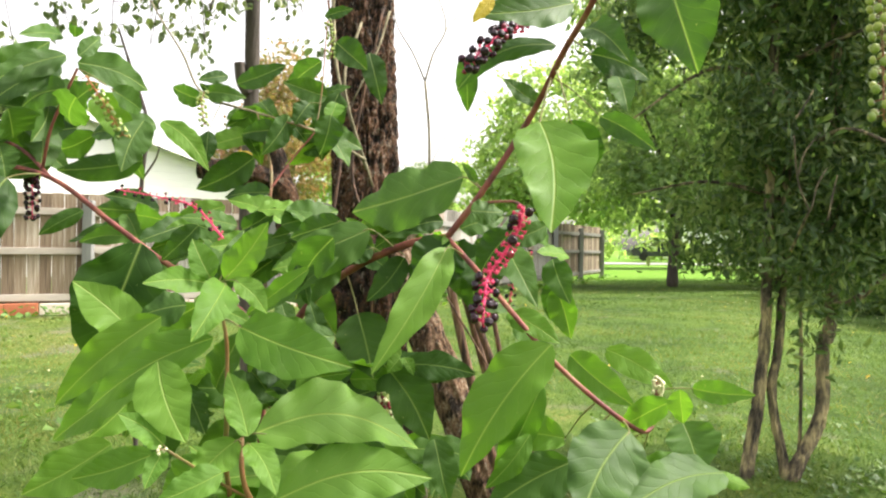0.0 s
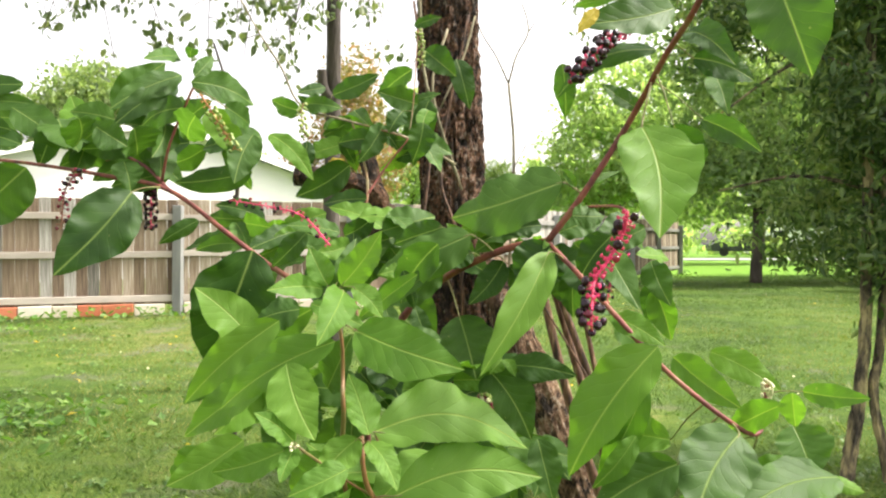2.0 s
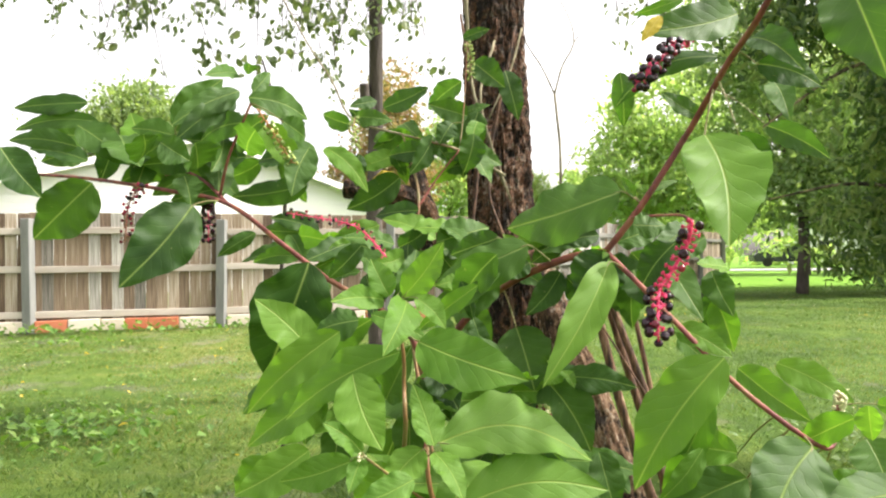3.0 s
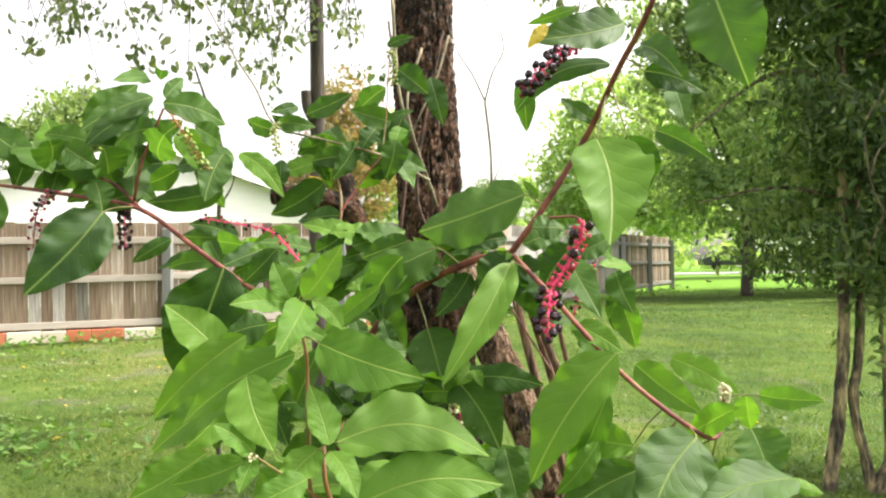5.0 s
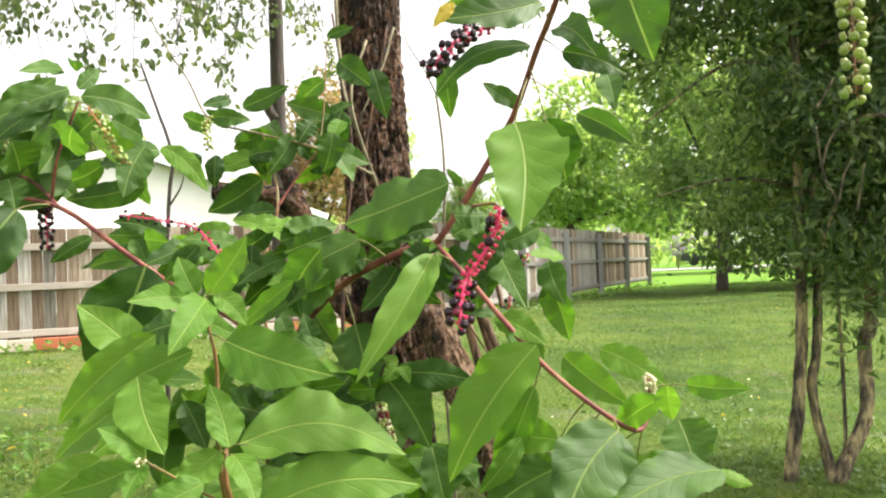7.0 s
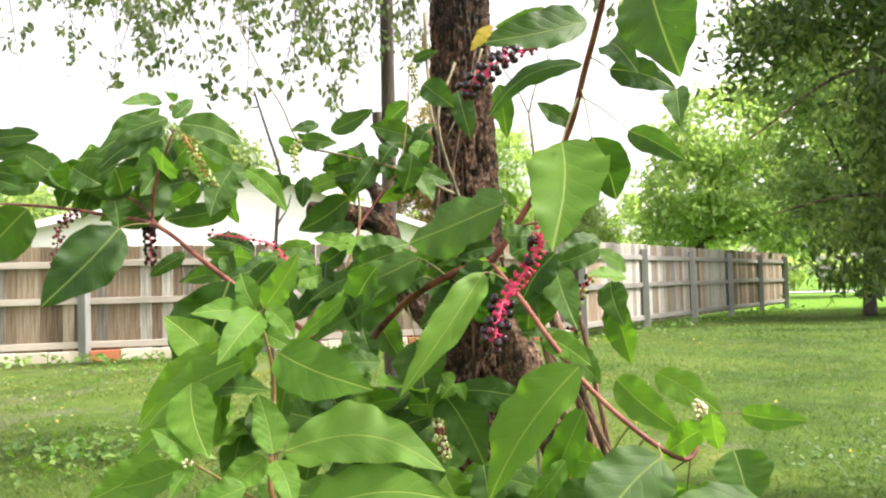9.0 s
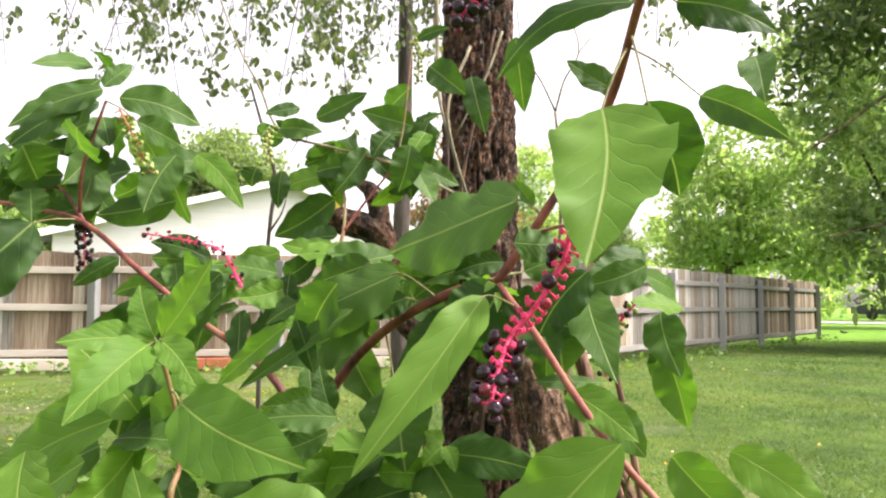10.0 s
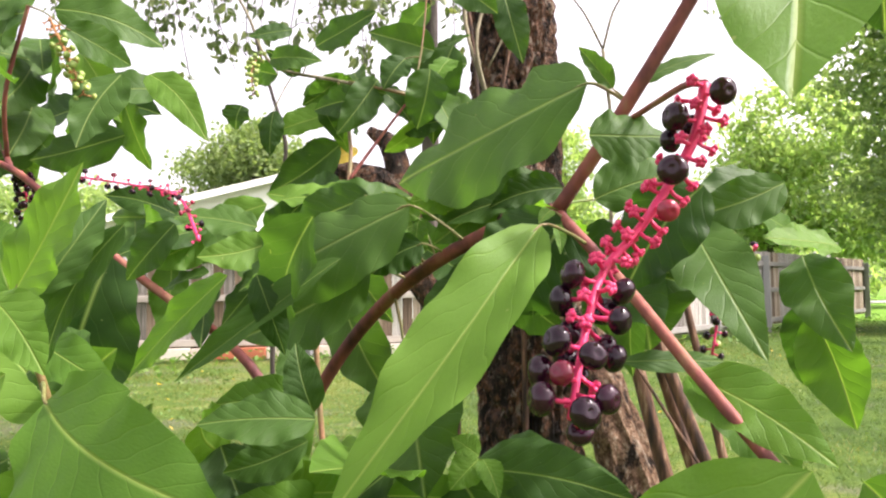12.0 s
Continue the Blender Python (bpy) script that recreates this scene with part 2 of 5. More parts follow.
M_SIDING = rough_material("white_siding", [(0.2, (0.80, 0.80, 0.80)), (0.8, (0.85, 0.85, 0.85))], 1.5, 0.55, strength=0.05)
M_ROOF = rough_material("grey_shingles", [(0.2, (0.20, 0.20, 0.21)), (0.8, (0.34, 0.34, 0.35))], 5, 0.9)
M_ROAD = rough_material("pale_asphalt", [(0.2, (0.24, 0.24, 0.24)), (0.8, (0.34, 0.33, 0.32))], 3, 0.9)
M_DARKGLASS = rough_material("window_glass", [(0.2, (0.02, 0.025, 0.03)), (0.8, (0.04, 0.045, 0.05))], 2, 0.08)
M_CARPAINT = rough_material("car_paint", [(0.2, (0.05, 0.055, 0.065)), (0.8, (0.08, 0.085, 0.10))], 2, 0.25)
M_TYRE = rough_material("tyre_rubber", [(0.2, (0.02, 0.02, 0.02)), (0.8, (0.04, 0.04, 0.04))], 8, 0.8)
# Pale bluish leaf colour: the haze over the farther trees is put into it.
M_TREE_A = foliage_material("hazed_tree_leaves", (0.180, 0.255, 0.125), (0.265, 0.350, 0.175), (0.370, 0.440, 0.250), 0.62)
M_TREE_B = foliage_material("dark_leaves", (0.030, 0.063, 0.020), (0.080, 0.136, 0.047), (0.21, 0.26, 0.117), 0.45)
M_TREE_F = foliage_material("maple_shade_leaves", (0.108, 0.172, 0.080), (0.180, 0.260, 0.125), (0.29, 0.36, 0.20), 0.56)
M_TREE_E = foliage_material("lime_leaves", (0.12, 0.18, 0.070), (0.18, 0.25, 0.105), (0.28, 0.34, 0.165), 0.5)
M_TREE_C = foliage_material("autumn_leaves", (0.16, 0.16, 0.05), (0.24, 0.20, 0.08), (0.36, 0.19, 0.13))
M_TREE_D = foliage_material("pine_needles", (0.10, 0.16, 0.055), (0.15, 0.22, 0.08), (0.22, 0.28, 0.11), 0.4)
M_TWIG_LEAF = foliage_material("twig_leaves", (0.066, 0.098, 0.046), (0.115, 0.155, 0.080), (0.21, 0.235, 0.135), 0.42)
M_WEED = foliage_material("weed_leaves", (0.07, 0.15, 0.025), (0.11, 0.22, 0.038), (0.19, 0.28, 0.065))
M_GRASS = foliage_material("grass_blades", (0.044, 0.094, 0.012), (0.088, 0.154, 0.021), (0.215, 0.208, 0.068), 0.3, patches=2.4, size=0.55, drift=0.028)
M_LAWN_WEED = foliage_material("lawn_weed_leaves", (0.045, 0.105, 0.016), (0.082, 0.162, 0.026), (0.14, 0.21, 0.046), 0.3, patches=0.8, size=0.5, drift=0.03)
M_YELLOW = foliage_material("yellow_leaf", (0.55, 0.38, 0.05), (0.6, 0.42, 0.06), (0.65, 0.48, 0.1))


def ground_material():
    m, nt, bsdf = material("lawn_soil_and_turf")
    vec = coords(nt, "Object")
    big = noise_tex(nt, 0.35, 4.0, 0.6, vec)
    mid = noise_tex(nt, 3.5, 5.0, 0.65, vec)
    fine = noise_tex(nt, 45.0, 4.0, 0.7, vec)
    sep = nt.nodes.new("ShaderNodeSeparateXYZ")
    nt.links.new(vec, sep.inputs[0])
    # Drier tan lawn to the left; shade on the right-hand lawn put into colour.
    dry_shade = mathn(nt, "MINIMUM", mathn(nt, "MAXIMUM", mathn(nt, "MULTIPLY", sep.outputs[0], -0.07), -0.3), 0.35)
    f = mathn(nt, "ADD", mathn(nt, "MULTIPLY", big, 0.45), mathn(nt, "ADD", mathn(nt, "MULTIPLY", mid, 0.3), mathn(nt, "MULTIPLY", fine, 0.25)))
    f = mathn(nt, "ADD", f, mathn(nt, "MULTIPLY", dry_shade, 0.09))
    # Sunlight on the far lawn, put into the turf colour beyond y = 19.
    far_sunlit = mathn(nt, "MINIMUM", mathn(nt, "MAXIMUM", mathn(nt, "MULTIPLY", mathn(nt, "SUBTRACT", sep.outputs[1], 19.0), 0.25), 0.0), 0.85)
    col = ramp(nt, f, [(0.38, (0.028, 0.052, 0.010)), (0.48, (0.062, 0.115, 0.017)), (0.56, (0.110, 0.163, 0.028)), (0.65, (0.245, 0.218, 0.085))])
    bare = ramp(nt, mathn(nt, "ADD", mathn(nt, "MULTIPLY", dry_shade, 0.15), noise_tex(nt, 1.3, 5.0, 0.65, vec)), [(0.56, (0, 0, 0)), (0.68, (1, 1, 1))])
    col = mixc(nt, mathn(nt, "MULTIPLY", bare, 0.6), col, (0.17, 0.155, 0.115))
    col = mixc(nt, far_sunlit, col, (0.15, 0.30, 0.035))
    nt.links.new(col, bsdf.inputs["Base Color"])
    bsdf.inputs["Roughness"].default_value = 0.95
    bsdf.inputs["Specular IOR Level"].default_value = 0.15
    bump(nt, bsdf, mathn(nt, "ADD", fine, mid), 0.8, 0.03)
    return m


M_GROUND = ground_material()


# mesh helpers
def mesh_object(name, verts, faces, mats, parent=None, label="", smooth=True, uvs=None, mat_index=None):
    me = bpy.data.meshes.new(name)
    me.from_pydata(verts, [], faces)
    for m in mats if isinstance(mats, (list, tuple)) else [mats]:
        me.materials.append(m)
    if smooth:
        me.polygons.foreach_set("use_smooth", [True] * len(me.polygons))
    if mat_index is not None:
        me.polygons.foreach_set("material_index", mat_index)
    if uvs is not None:
        layer = me.uv_layers.new(name="UVMap")
        flat = [c for p in me.polygons for vi in p.vertices for c in uvs[vi]]
        layer.data.foreach_set("uv", flat)
    me.update()
    ob = new(name, me)
    if parent is not None:
        ob.parent = parent
        ob.matrix_parent_inverse = parent.matrix_world.inverted()
    if label:
        tagged(ob, label)
    return ob


def part(name, bm, mat, parent, label="", smooth=False):
    me = bpy.data.meshes.new(name)
    bm.to_mesh(me)
    bm.free()
    for m in mat if isinstance(mat, (list, tuple)) else [mat]:
        me.materials.append(m)
    if smooth:
        me.polygons.foreach_set("use_smooth", [True] * len(me.polygons))
    ob = new(name, me)
    if parent is not None:
        ob.parent = parent
        ob.matrix_parent_inverse = parent.matrix_world.inverted()
    if label:
        tagged(ob, label)
    return ob


def thing(name, at, label, category, group="", kind=""):
    e = new(name)
    e.empty_display_size = 0.1
    e.matrix_world = Matrix.Translation(at)
    bpy.context.view_layer.update()
    return tagged(e, label, category, group, kind)


def spline(points, per=6):
    """A smooth line through the points (Catmull-Rom)."""
    p = [Vector(q) for q in points]
    p = [p[0] * 2 - p[1], *p, p[-1] * 2 - p[-2]]
    out = []
    for a, b, c, d in zip(p, p[1:], p[2:], p[3:]):
        for i in range(per):
            t = i / per
            out.append(0.5 * (2 * b + (c - a) * t + (2 * a - 5 * b + 4 * c - d) * t * t + (3 * b - a - 3 * c + d) * t ** 3))
    out.append(p[-2])
    return out


def tube_data(line, radii, sides=10, knobs=0.0, seed=0, cap=True):
    rng = random.Random(seed)
    verts, faces = [], []
    side = Vector((1, 0.13, 0.07))
    n = len(line)
    for i, c in enumerate(line):
        ax = (line[min(i + 1, n - 1)] - line[max(i - 1, 0)]).normalized()
        side = (side - ax * side.dot(ax)).normalized()
        up = ax.cross(side)
        r = radii[i] if isinstance(radii, (list, tuple)) else radii
        for k in range(sides):
            a = 2 * math.pi * k / sides
            rr = r * (1 + knobs * rng.uniform(-1, 1))
            verts.append(c + (side * math.cos(a) + up * math.sin(a)) * rr)
    for i in range(n - 1):
        for k in range(sides):
            k2 = (k + 1) % sides
            faces.append((i * sides + k, i * sides + k2, (i + 1) * sides + k2, (i + 1) * sides + k))
    if cap:
        faces.append(tuple(range(sides - 1, -1, -1)))
        faces.append(tuple((n - 1) * sides + k for k in range(sides)))
    return verts, faces


def lerp_radii(n, r0, r1):
    return [r0 + (r1 - r0) * i / max(1, n - 1) for i in range(n)]


def tube(name, points, r0, r1, mat, parent, label="", sides=10, per=6, knobs=0.0, seed=0):
    line = spline(points, per)
    v, f = tube_data(line, lerp_radii(len(line), r0, r1), sides, knobs, seed)
    return mesh_object(name, v, f, mat, parent, label)


def box_bm(size, bevel=0.004, seed=None):
    bm = bmesh.new()
    bmesh.ops.create_cube(bm, size=1.0)
    bmesh.ops.scale(bm, vec=size, verts=bm.verts)
    if bevel:
        bmesh.ops.bevel(bm, geom=list(bm.edges), offset=bevel, segments=1, affect="EDGES")
    return bm


def leaf_cards(centres, sizes, rng, flat=0.35, droop=0.25, slim=0.5, fine=False):
    """Many small bent leaves, folded at the midrib: a diamond each, or with fine a rounder leaf with a curled tip. Returns vertex and face arrays."""
    n = len(centres)
    nrm = rng.normal(size=(n, 3))
    nrm[:, 2] = nrm[:, 2] * 0.6 + flat * 2
    nrm /= np.linalg.norm(nrm, axis=1)[:, None]
    ax = rng.normal(size=(n, 3))
    ax[:, 2] -= droop * 3
    ax -= nrm * np.sum(ax * nrm, axis=1)[:, None]
    ax /= np.linalg.norm(ax, axis=1)[:, None]
    sd = np.cross(nrm, ax)
    s = np.asarray(sizes)[:, None]
    if not fine:
        v = np.empty((n, 4, 3))
        v[:, 0] = centres - ax * s * 0.5
        v[:, 1] = centres + sd * s * slim * 0.5 + nrm * s * 0.10
        v[:, 2] = centres + ax * s * 0.5 - nrm * s * 0.06
        v[:, 3] = centres - sd * s * slim * 0.5 + nrm * s * 0.10
        f = np.arange(n * 4).reshape(n, 4)
        return v.reshape(-1, 3), np.concatenate([f[:, [0, 1, 2]], f[:, [0, 2, 3]]])
    curl = rng.uniform(-0.05, 0.35, (n, 1))
    skew = rng.uniform(0.75, 1.25, (n, 1))
    v = np.empty((n, 7, 3))
    v[:, 0] = centres - ax * s * 0.5
    v[:, 1] = centres - ax * s * 0.22 + sd * s * slim * 0.42 * skew + nrm * s * 0.07
    v[:, 2] = centres + ax * s * 0.12 + sd * s * slim * 0.40 * skew + nrm * s * (0.07 - 0.3 * curl)
    v[:, 3] = centres + ax * s * (0.5 - 0.4 * curl) - nrm * s * curl
    v[:, 4] = centres + ax * s * 0.12 - sd * s * slim * 0.40 / skew + nrm * s * (0.07 - 0.3 * curl)
    v[:, 5] = centres - ax * s * 0.22 - sd * s * slim * 0.42 / skew + nrm * s * 0.07
    v[:, 6] = centres - nrm * s * 0.1 * curl
    f = np.arange(n * 7).reshape(n, 7)
    return v.reshape(-1, 3), np.concatenate([f[:, [0, 1, 6]], f[:, [1, 2, 6]], f[:, [2, 3, 6]], f[:, [3, 4, 6]], f[:, [4, 5, 6]], f[:, [5, 0, 6]]])


def crown(name, blobs, count, size, mat, parent, seed, label="", clump=0.35, flat=0.35, slim=0.55, hollow=0.55, fine=False):
    """Leaves gathered in clumps over several ellipsoids (centre, radii), with gaps and an uneven edge."""
    rng = np.random.default_rng(seed)
    vol = np.array([r[0] * r[1] * r[2] for _, r in blobs]) ** 0.67
    vol /= vol.sum()
    pts = []
    for (c, r), share in zip(blobs, vol):
        n = max(20, int(count * share))
        nc = max(6, n // 55)
        d = rng.normal(size=(nc, 3))
        d /= np.linalg.norm(d, axis=1)[:, None]
        rad = (hollow + (1 - hollow) * rng.random(nc) ** 0.6) * rng.uniform(0.82, 1.12, nc)
        cc = np.array(c) + d * rad[:, None] * np.array(r)
        pick = rng.integers(0, nc, n)
        p = cc[pick] + rng.normal(size=(n, 3)) * clump * np.array((1, 1, 0.6))
        pts.append(p)
    p = np.concatenate(pts)
    v, f = leaf_cards(p, size * rng.uniform(0.6, 1.35, len(p)), rng, flat, 0.25, slim, fine)
    return mesh_object(name, v.tolist(), f.tolist(), mat, parent, label, smooth=False)


# the lawn
def lawn_height(x, y):
    return 0.05 * math.sin(x * 0.31 + 1.0) * math.sin(y * 0.23) * min(1.0, max(0.0, (y - 2) / 6))


def build_ground():
    xs = sorted(set([-400, -200, -100, -60, -40] + [i * 0.8 for i in range(-38, 39)] + [40, 60, 100, 200, 400]))
    ys = sorted(set([-400, -150, -60, -20, -8] + [i * 0.8 for i in range(-6, 52)] + [45, 60, 100, 200, 400]))
    verts = [(x, y, lawn_height(x, y) if abs(x) < 30 and -5 < y < 41 else 0.0) for y in ys for x in xs]
    w = len(xs)
    faces = [(j * w + i, j * w + i + 1, (j + 1) * w + i + 1, (j + 1) * w + i) for j in range(len(ys) - 1) for i in range(w - 1)]
    tagged(mesh_object("ground", verts, faces, M_GROUND), "mown green lawn with paler worn patches", "lawn", kind="structure")


build_ground()


def build_grass():
    rng = np.random.default_rng(5)
    rows = []
    for y0, y1, x0, x1, n, h in ((1.2, 4.0, -4.4, 4.0, 60000, 0.026), (4.0, 8.0, -6.5, 5.5, 80000, 0.024), (8.0, 14.0, -9.0, 9.0, 80000, 0.026), (14.0, 22.0, -4.0, 16.0, 34000, 0.03)):
        p = np.column_stack([rng.uniform(x0, x1, n), rng.uniform(y0, y1, n)])
        rows.append((p, h))
    verts, faces, k = [], [], 0
    for p, h in rows:
        keep = np.array([noise.noise(Vector((a * 0.9, b * 0.9, 3.0))) + 0.6 * noise.noise(Vector((a * 3.1, b * 3.1, 9.0))) for a, b in p]) + rng.normal(size=len(p)) * 0.35 > -0.25
        p = p[keep]
        n = len(p)
        z = np.array([lawn_height(a, b) for a, b in p])
        hh = h * rng.uniform(0.4, 1.3, n)
        ang = rng.uniform(0, 2 * math.pi, n)
        wd = 0.05 * h + 0.0022 * np.maximum(1, p[:, 1] / 6)
        lean = rng.normal(size=(n, 2)) * hh[:, None] * 1.0
        a = np.column_stack([p[:, 0] - np.cos(ang) * wd, p[:, 1] - np.sin(ang) * wd, z - 0.004])
        b = np.column_stack([p[:, 0] + np.cos(ang) * wd, p[:, 1] + np.sin(ang) * wd, z - 0.004])
        c = np.column_stack([p + lean, z + hh])
        v = np.stack([a, b, c], axis=1).reshape(-1, 3)
        verts.append(v)
        faces.append(np.arange(k, k + 3 * n).reshape(n, 3))
        k += 3 * n
    ob = mesh_object("grass", np.concatenate(verts).tolist(), np.concatenate(faces).tolist(), M_GRASS, smooth=False)
    tagged(ob, "short mown green grass blades over the lawn", "grass", kind="stuff")


build_grass()


def build_clover():
    """Tiny white clover heads and fallen yellow leaves scattered in the grass."""
    rng = np.random.default_rng(9)
    n = 420
    p = np.column_stack([rng.uniform(-7, 9, n), rng.uniform(3.2, 17, n), rng.uniform(0.02, 0.045, n)])
    v, f = leaf_cards(p, rng.uniform(0.012, 0.024, n), rng, 1.0, 0.0, 0.9)
    tagged(mesh_object("clover_blossoms", v.tolist(), f.tolist(), M_FLOWER, smooth=False), "tiny pale clover blossoms scattered through the lawn", "clover", kind="stuff")
    n = 110
    p = np.column_stack([rng.uniform(-7, 8, n), rng.uniform(3.0, 12, n), rng.uniform(0.02, 0.04, n)])
    v, f = leaf_cards(p, rng.uniform(0.025, 0.055, n), rng, 1.0, 0.0, 0.6)
    tagged(mesh_object("fallen_leaves", v.tolist(), f.tolist(), M_YELLOW, smooth=False), "small fallen yellow leaves on the lawn", "leaves", kind="stuff")


build_clover()


def build_lawn_weeds():
    """Flat clover and plantain leaves in loose patches between the grass."""
    rng = np.random.default_rng(15)
    pts, sz = [], []
    for k in range(420):
        cx, cy = rng.uniform(-6.5, 6.0), 2.6 + 8.0 * rng.random() ** 1.2
        n = int(rng.integers(8, 34))
        sp = rng.uniform(0.05, 0.2)
        pts.append(np.column_stack([rng.normal(cx, sp, n), rng.normal(cy, sp, n), rng.uniform(0.006, 0.026, n)]))
        sz.append(rng.uniform(0.018, 0.045, n))
    v, f = leaf_cards(np.concatenate(pts), np.concatenate(sz), rng, 1.3, 0.0, 0.75, True)
    tagged(mesh_object("lawn_weeds", v.tolist(), f.tolist(), M_LAWN_WEED, smooth=False), "small flat green clover and plantain leaves in the lawn", "weeds", kind="stuff")


build_lawn_weeds()


# the board fence: posts, rails and single boards
POSTS = [(-13.6, 5.55), (-11.35, 6.6), (-9.1, 7.65), (-6.92, 8.72), (-4.72, 9.78), (-2.52, 10.88), (-0.3, 12.05), (0.76, 14.28), (1.82, 16.5), (2.88, 18.7), (3.95, 20.92), (5.03, 23.12)]
FENCE_H = 1.62


def build_fence():
    fence = thing("fence", (-0.3, 12.05, 0), "weathered grey-brown board fence with posts and three rails", "fence")
    rng = random.Random(11)
    post_bm = box_bm((0.125, 0.125, 1.52), 0.008)
    post_me = None
    for x, y in POSTS:
        if post_me is None:
            first = part("post", post_bm, M_POST, fence)
            post_me = first.data
            ob = first
        else:
            ob = new("post", post_me)
            ob.parent = fence
            ob.matrix_parent_inverse = fence.matrix_world.inverted()
        ob.matrix_world = pose(x, y, 0.745, rng.uniform(-0.8, 0.8), rng.uniform(-0.8, 0.8), rng.uniform(0, 8))
    board_me = []
    for k in range(8):
        b = box_bm((0.1405, 0.019, 1.0), 0.002)
        for v in b.verts:
            if v.co.z > 0.4 and abs(v.co.x) > 0.05:
                v.co.z -= 0.022
            v.co.y += rng.uniform(-0.002, 0.002)
        me = bpy.data.meshes.new("board")
        b.to_mesh(me)
        b.free()
        me.materials.append(M_WOOD if k < 4 else M_WOOD_GREY)
        board_me.append(me)
    for (ax, ay), (bx, by) in zip(POSTS, POSTS[1:]):
        a, b = Vector((ax, ay, 0)), Vector((bx, by, 0))
        d = b - a
        ln = d.length
        d.normalize()
        ang = math.degrees(math.atan2(d.y, d.x))
        far = Vector((-d.y, d.x, 0))
        for z in (0.22, 0.83, 1.34):
            rail = part("rail", box_bm((ln - 0.1, 0.04, 0.09), 0.005), M_RAIL_GREY if bx > 0.5 else M_RAIL, fence)
            mid = (a + b) / 2 + far * 0.03
            rail.matrix_world = pose(mid.x, mid.y, z + rng.uniform(-0.01, 0.01), 0, rng.uniform(-0.3, 0.3), ang)
        n = int(ln / 0.142)
        for i in range(n):
            c = a + d * ((i + 0.5) * ln / n) + far * (0.066 + rng.uniform(0, 0.004))
            grey = rng.random() < (0.85 if 0.0 < c.x < 2.9 else 0.3 if c.x < -6.2 else 0.15)
            ob = new("board", board_me[rng.randrange(4) + (4 if grey else 0)])
            ob.parent = fence
            ob.matrix_parent_inverse = fence.matrix_world.inverted()
            top = FENCE_H + rng.uniform(-0.012, 0.012)
            bottom = 0.13
            ob.matrix_world = pose(c.x, c.y, (top + bottom) / 2, 0, rng.uniform(-0.5, 0.5), ang + rng.uniform(-1.2, 1.2)) @ Matrix.Diagonal((1, 1, top - bottom, 1))


build_fence()


def build_edging():
    """Bricks and pale blocks on edge under the fence boards."""
    rng = random.Random(21)
    for (ax, ay), (bx, by) in zip(POSTS[1:7], POSTS[2:7]):
        a, b = Vector((ax, ay, 0)), Vector((bx, by, 0))
        d = b - a
        ln = d.length
        d.normalize()
        far = Vector((-d.y, d.x, 0))
        s = 0.07
        while s < ln - 0.3:
            w = rng.choice((0.4, 0.4, 0.3))
            red = rng.random() < 0.5
            bm = box_bm((w - 0.012, 0.1, 0.15), 0.008)
            ob = part("brick" if red else "block", bm, M_BRICK if red else M_BLOCK, None)
            c = a + d * (s + w / 2) + far * 0.02
            ob.matrix_world = pose(c.x, c.y, 0.07 + rng.uniform(-0.008, 0.008), 0, rng.uniform(-1.5, 1.5), math.degrees(math.atan2(d.y, d.x)) + rng.uniform(-2, 2))
            tagged(ob, "red clay edging brick under the fence" if red else "pale concrete edging block under the fence", "brick", "edging under the fence")
            s += w


build_edging()


def build_weeds():
    rng = np.random.default_rng(31)
    pts, sz = [], []
    for (ax, ay), (bx, by) in zip(POSTS[1:], POSTS[2:]):
        n = 120 if ax < -0.5 else 70
        t = rng.random(n)
        x, y = ax + (bx - ax) * t, ay + (by - ay) * t
        d = Vector((bx - ax, by - ay)).normalized()
        off = 0.1 + rng.gamma(1.4, 0.14, n)
        x, y = x + d.y * off, y - d.x * off
        z = rng.random(n) ** 2 * 0.11 + 0.02
        pts.append(np.column_stack([x, y, z]))
        sz.append(rng.uniform(0.04, 0.13, n))
    for cx, cy, n in ((-2.76, 3.70, 170), (-2.45, 3.45, 90), (-5.4, 7.4, 60)):
        pts.append(np.column_stack([rng.normal(cx, 0.3, n), rng.normal(cy, 0.2, n), rng.random(n) * 0.09 + 0.02]))
        sz.append(rng.uniform(0.03, 0.08, n))
    v, f = leaf_cards(np.concatenate(pts), np.concatenate(sz), rng, 0.8, 0.0, 0.7)
    tagged(mesh_object("weeds", v.tolist(), f.tolist(), M_WEED, smooth=False), "low broad-leaved green weeds along the fence foot", "weeds", kind="stuff")


build_weeds()


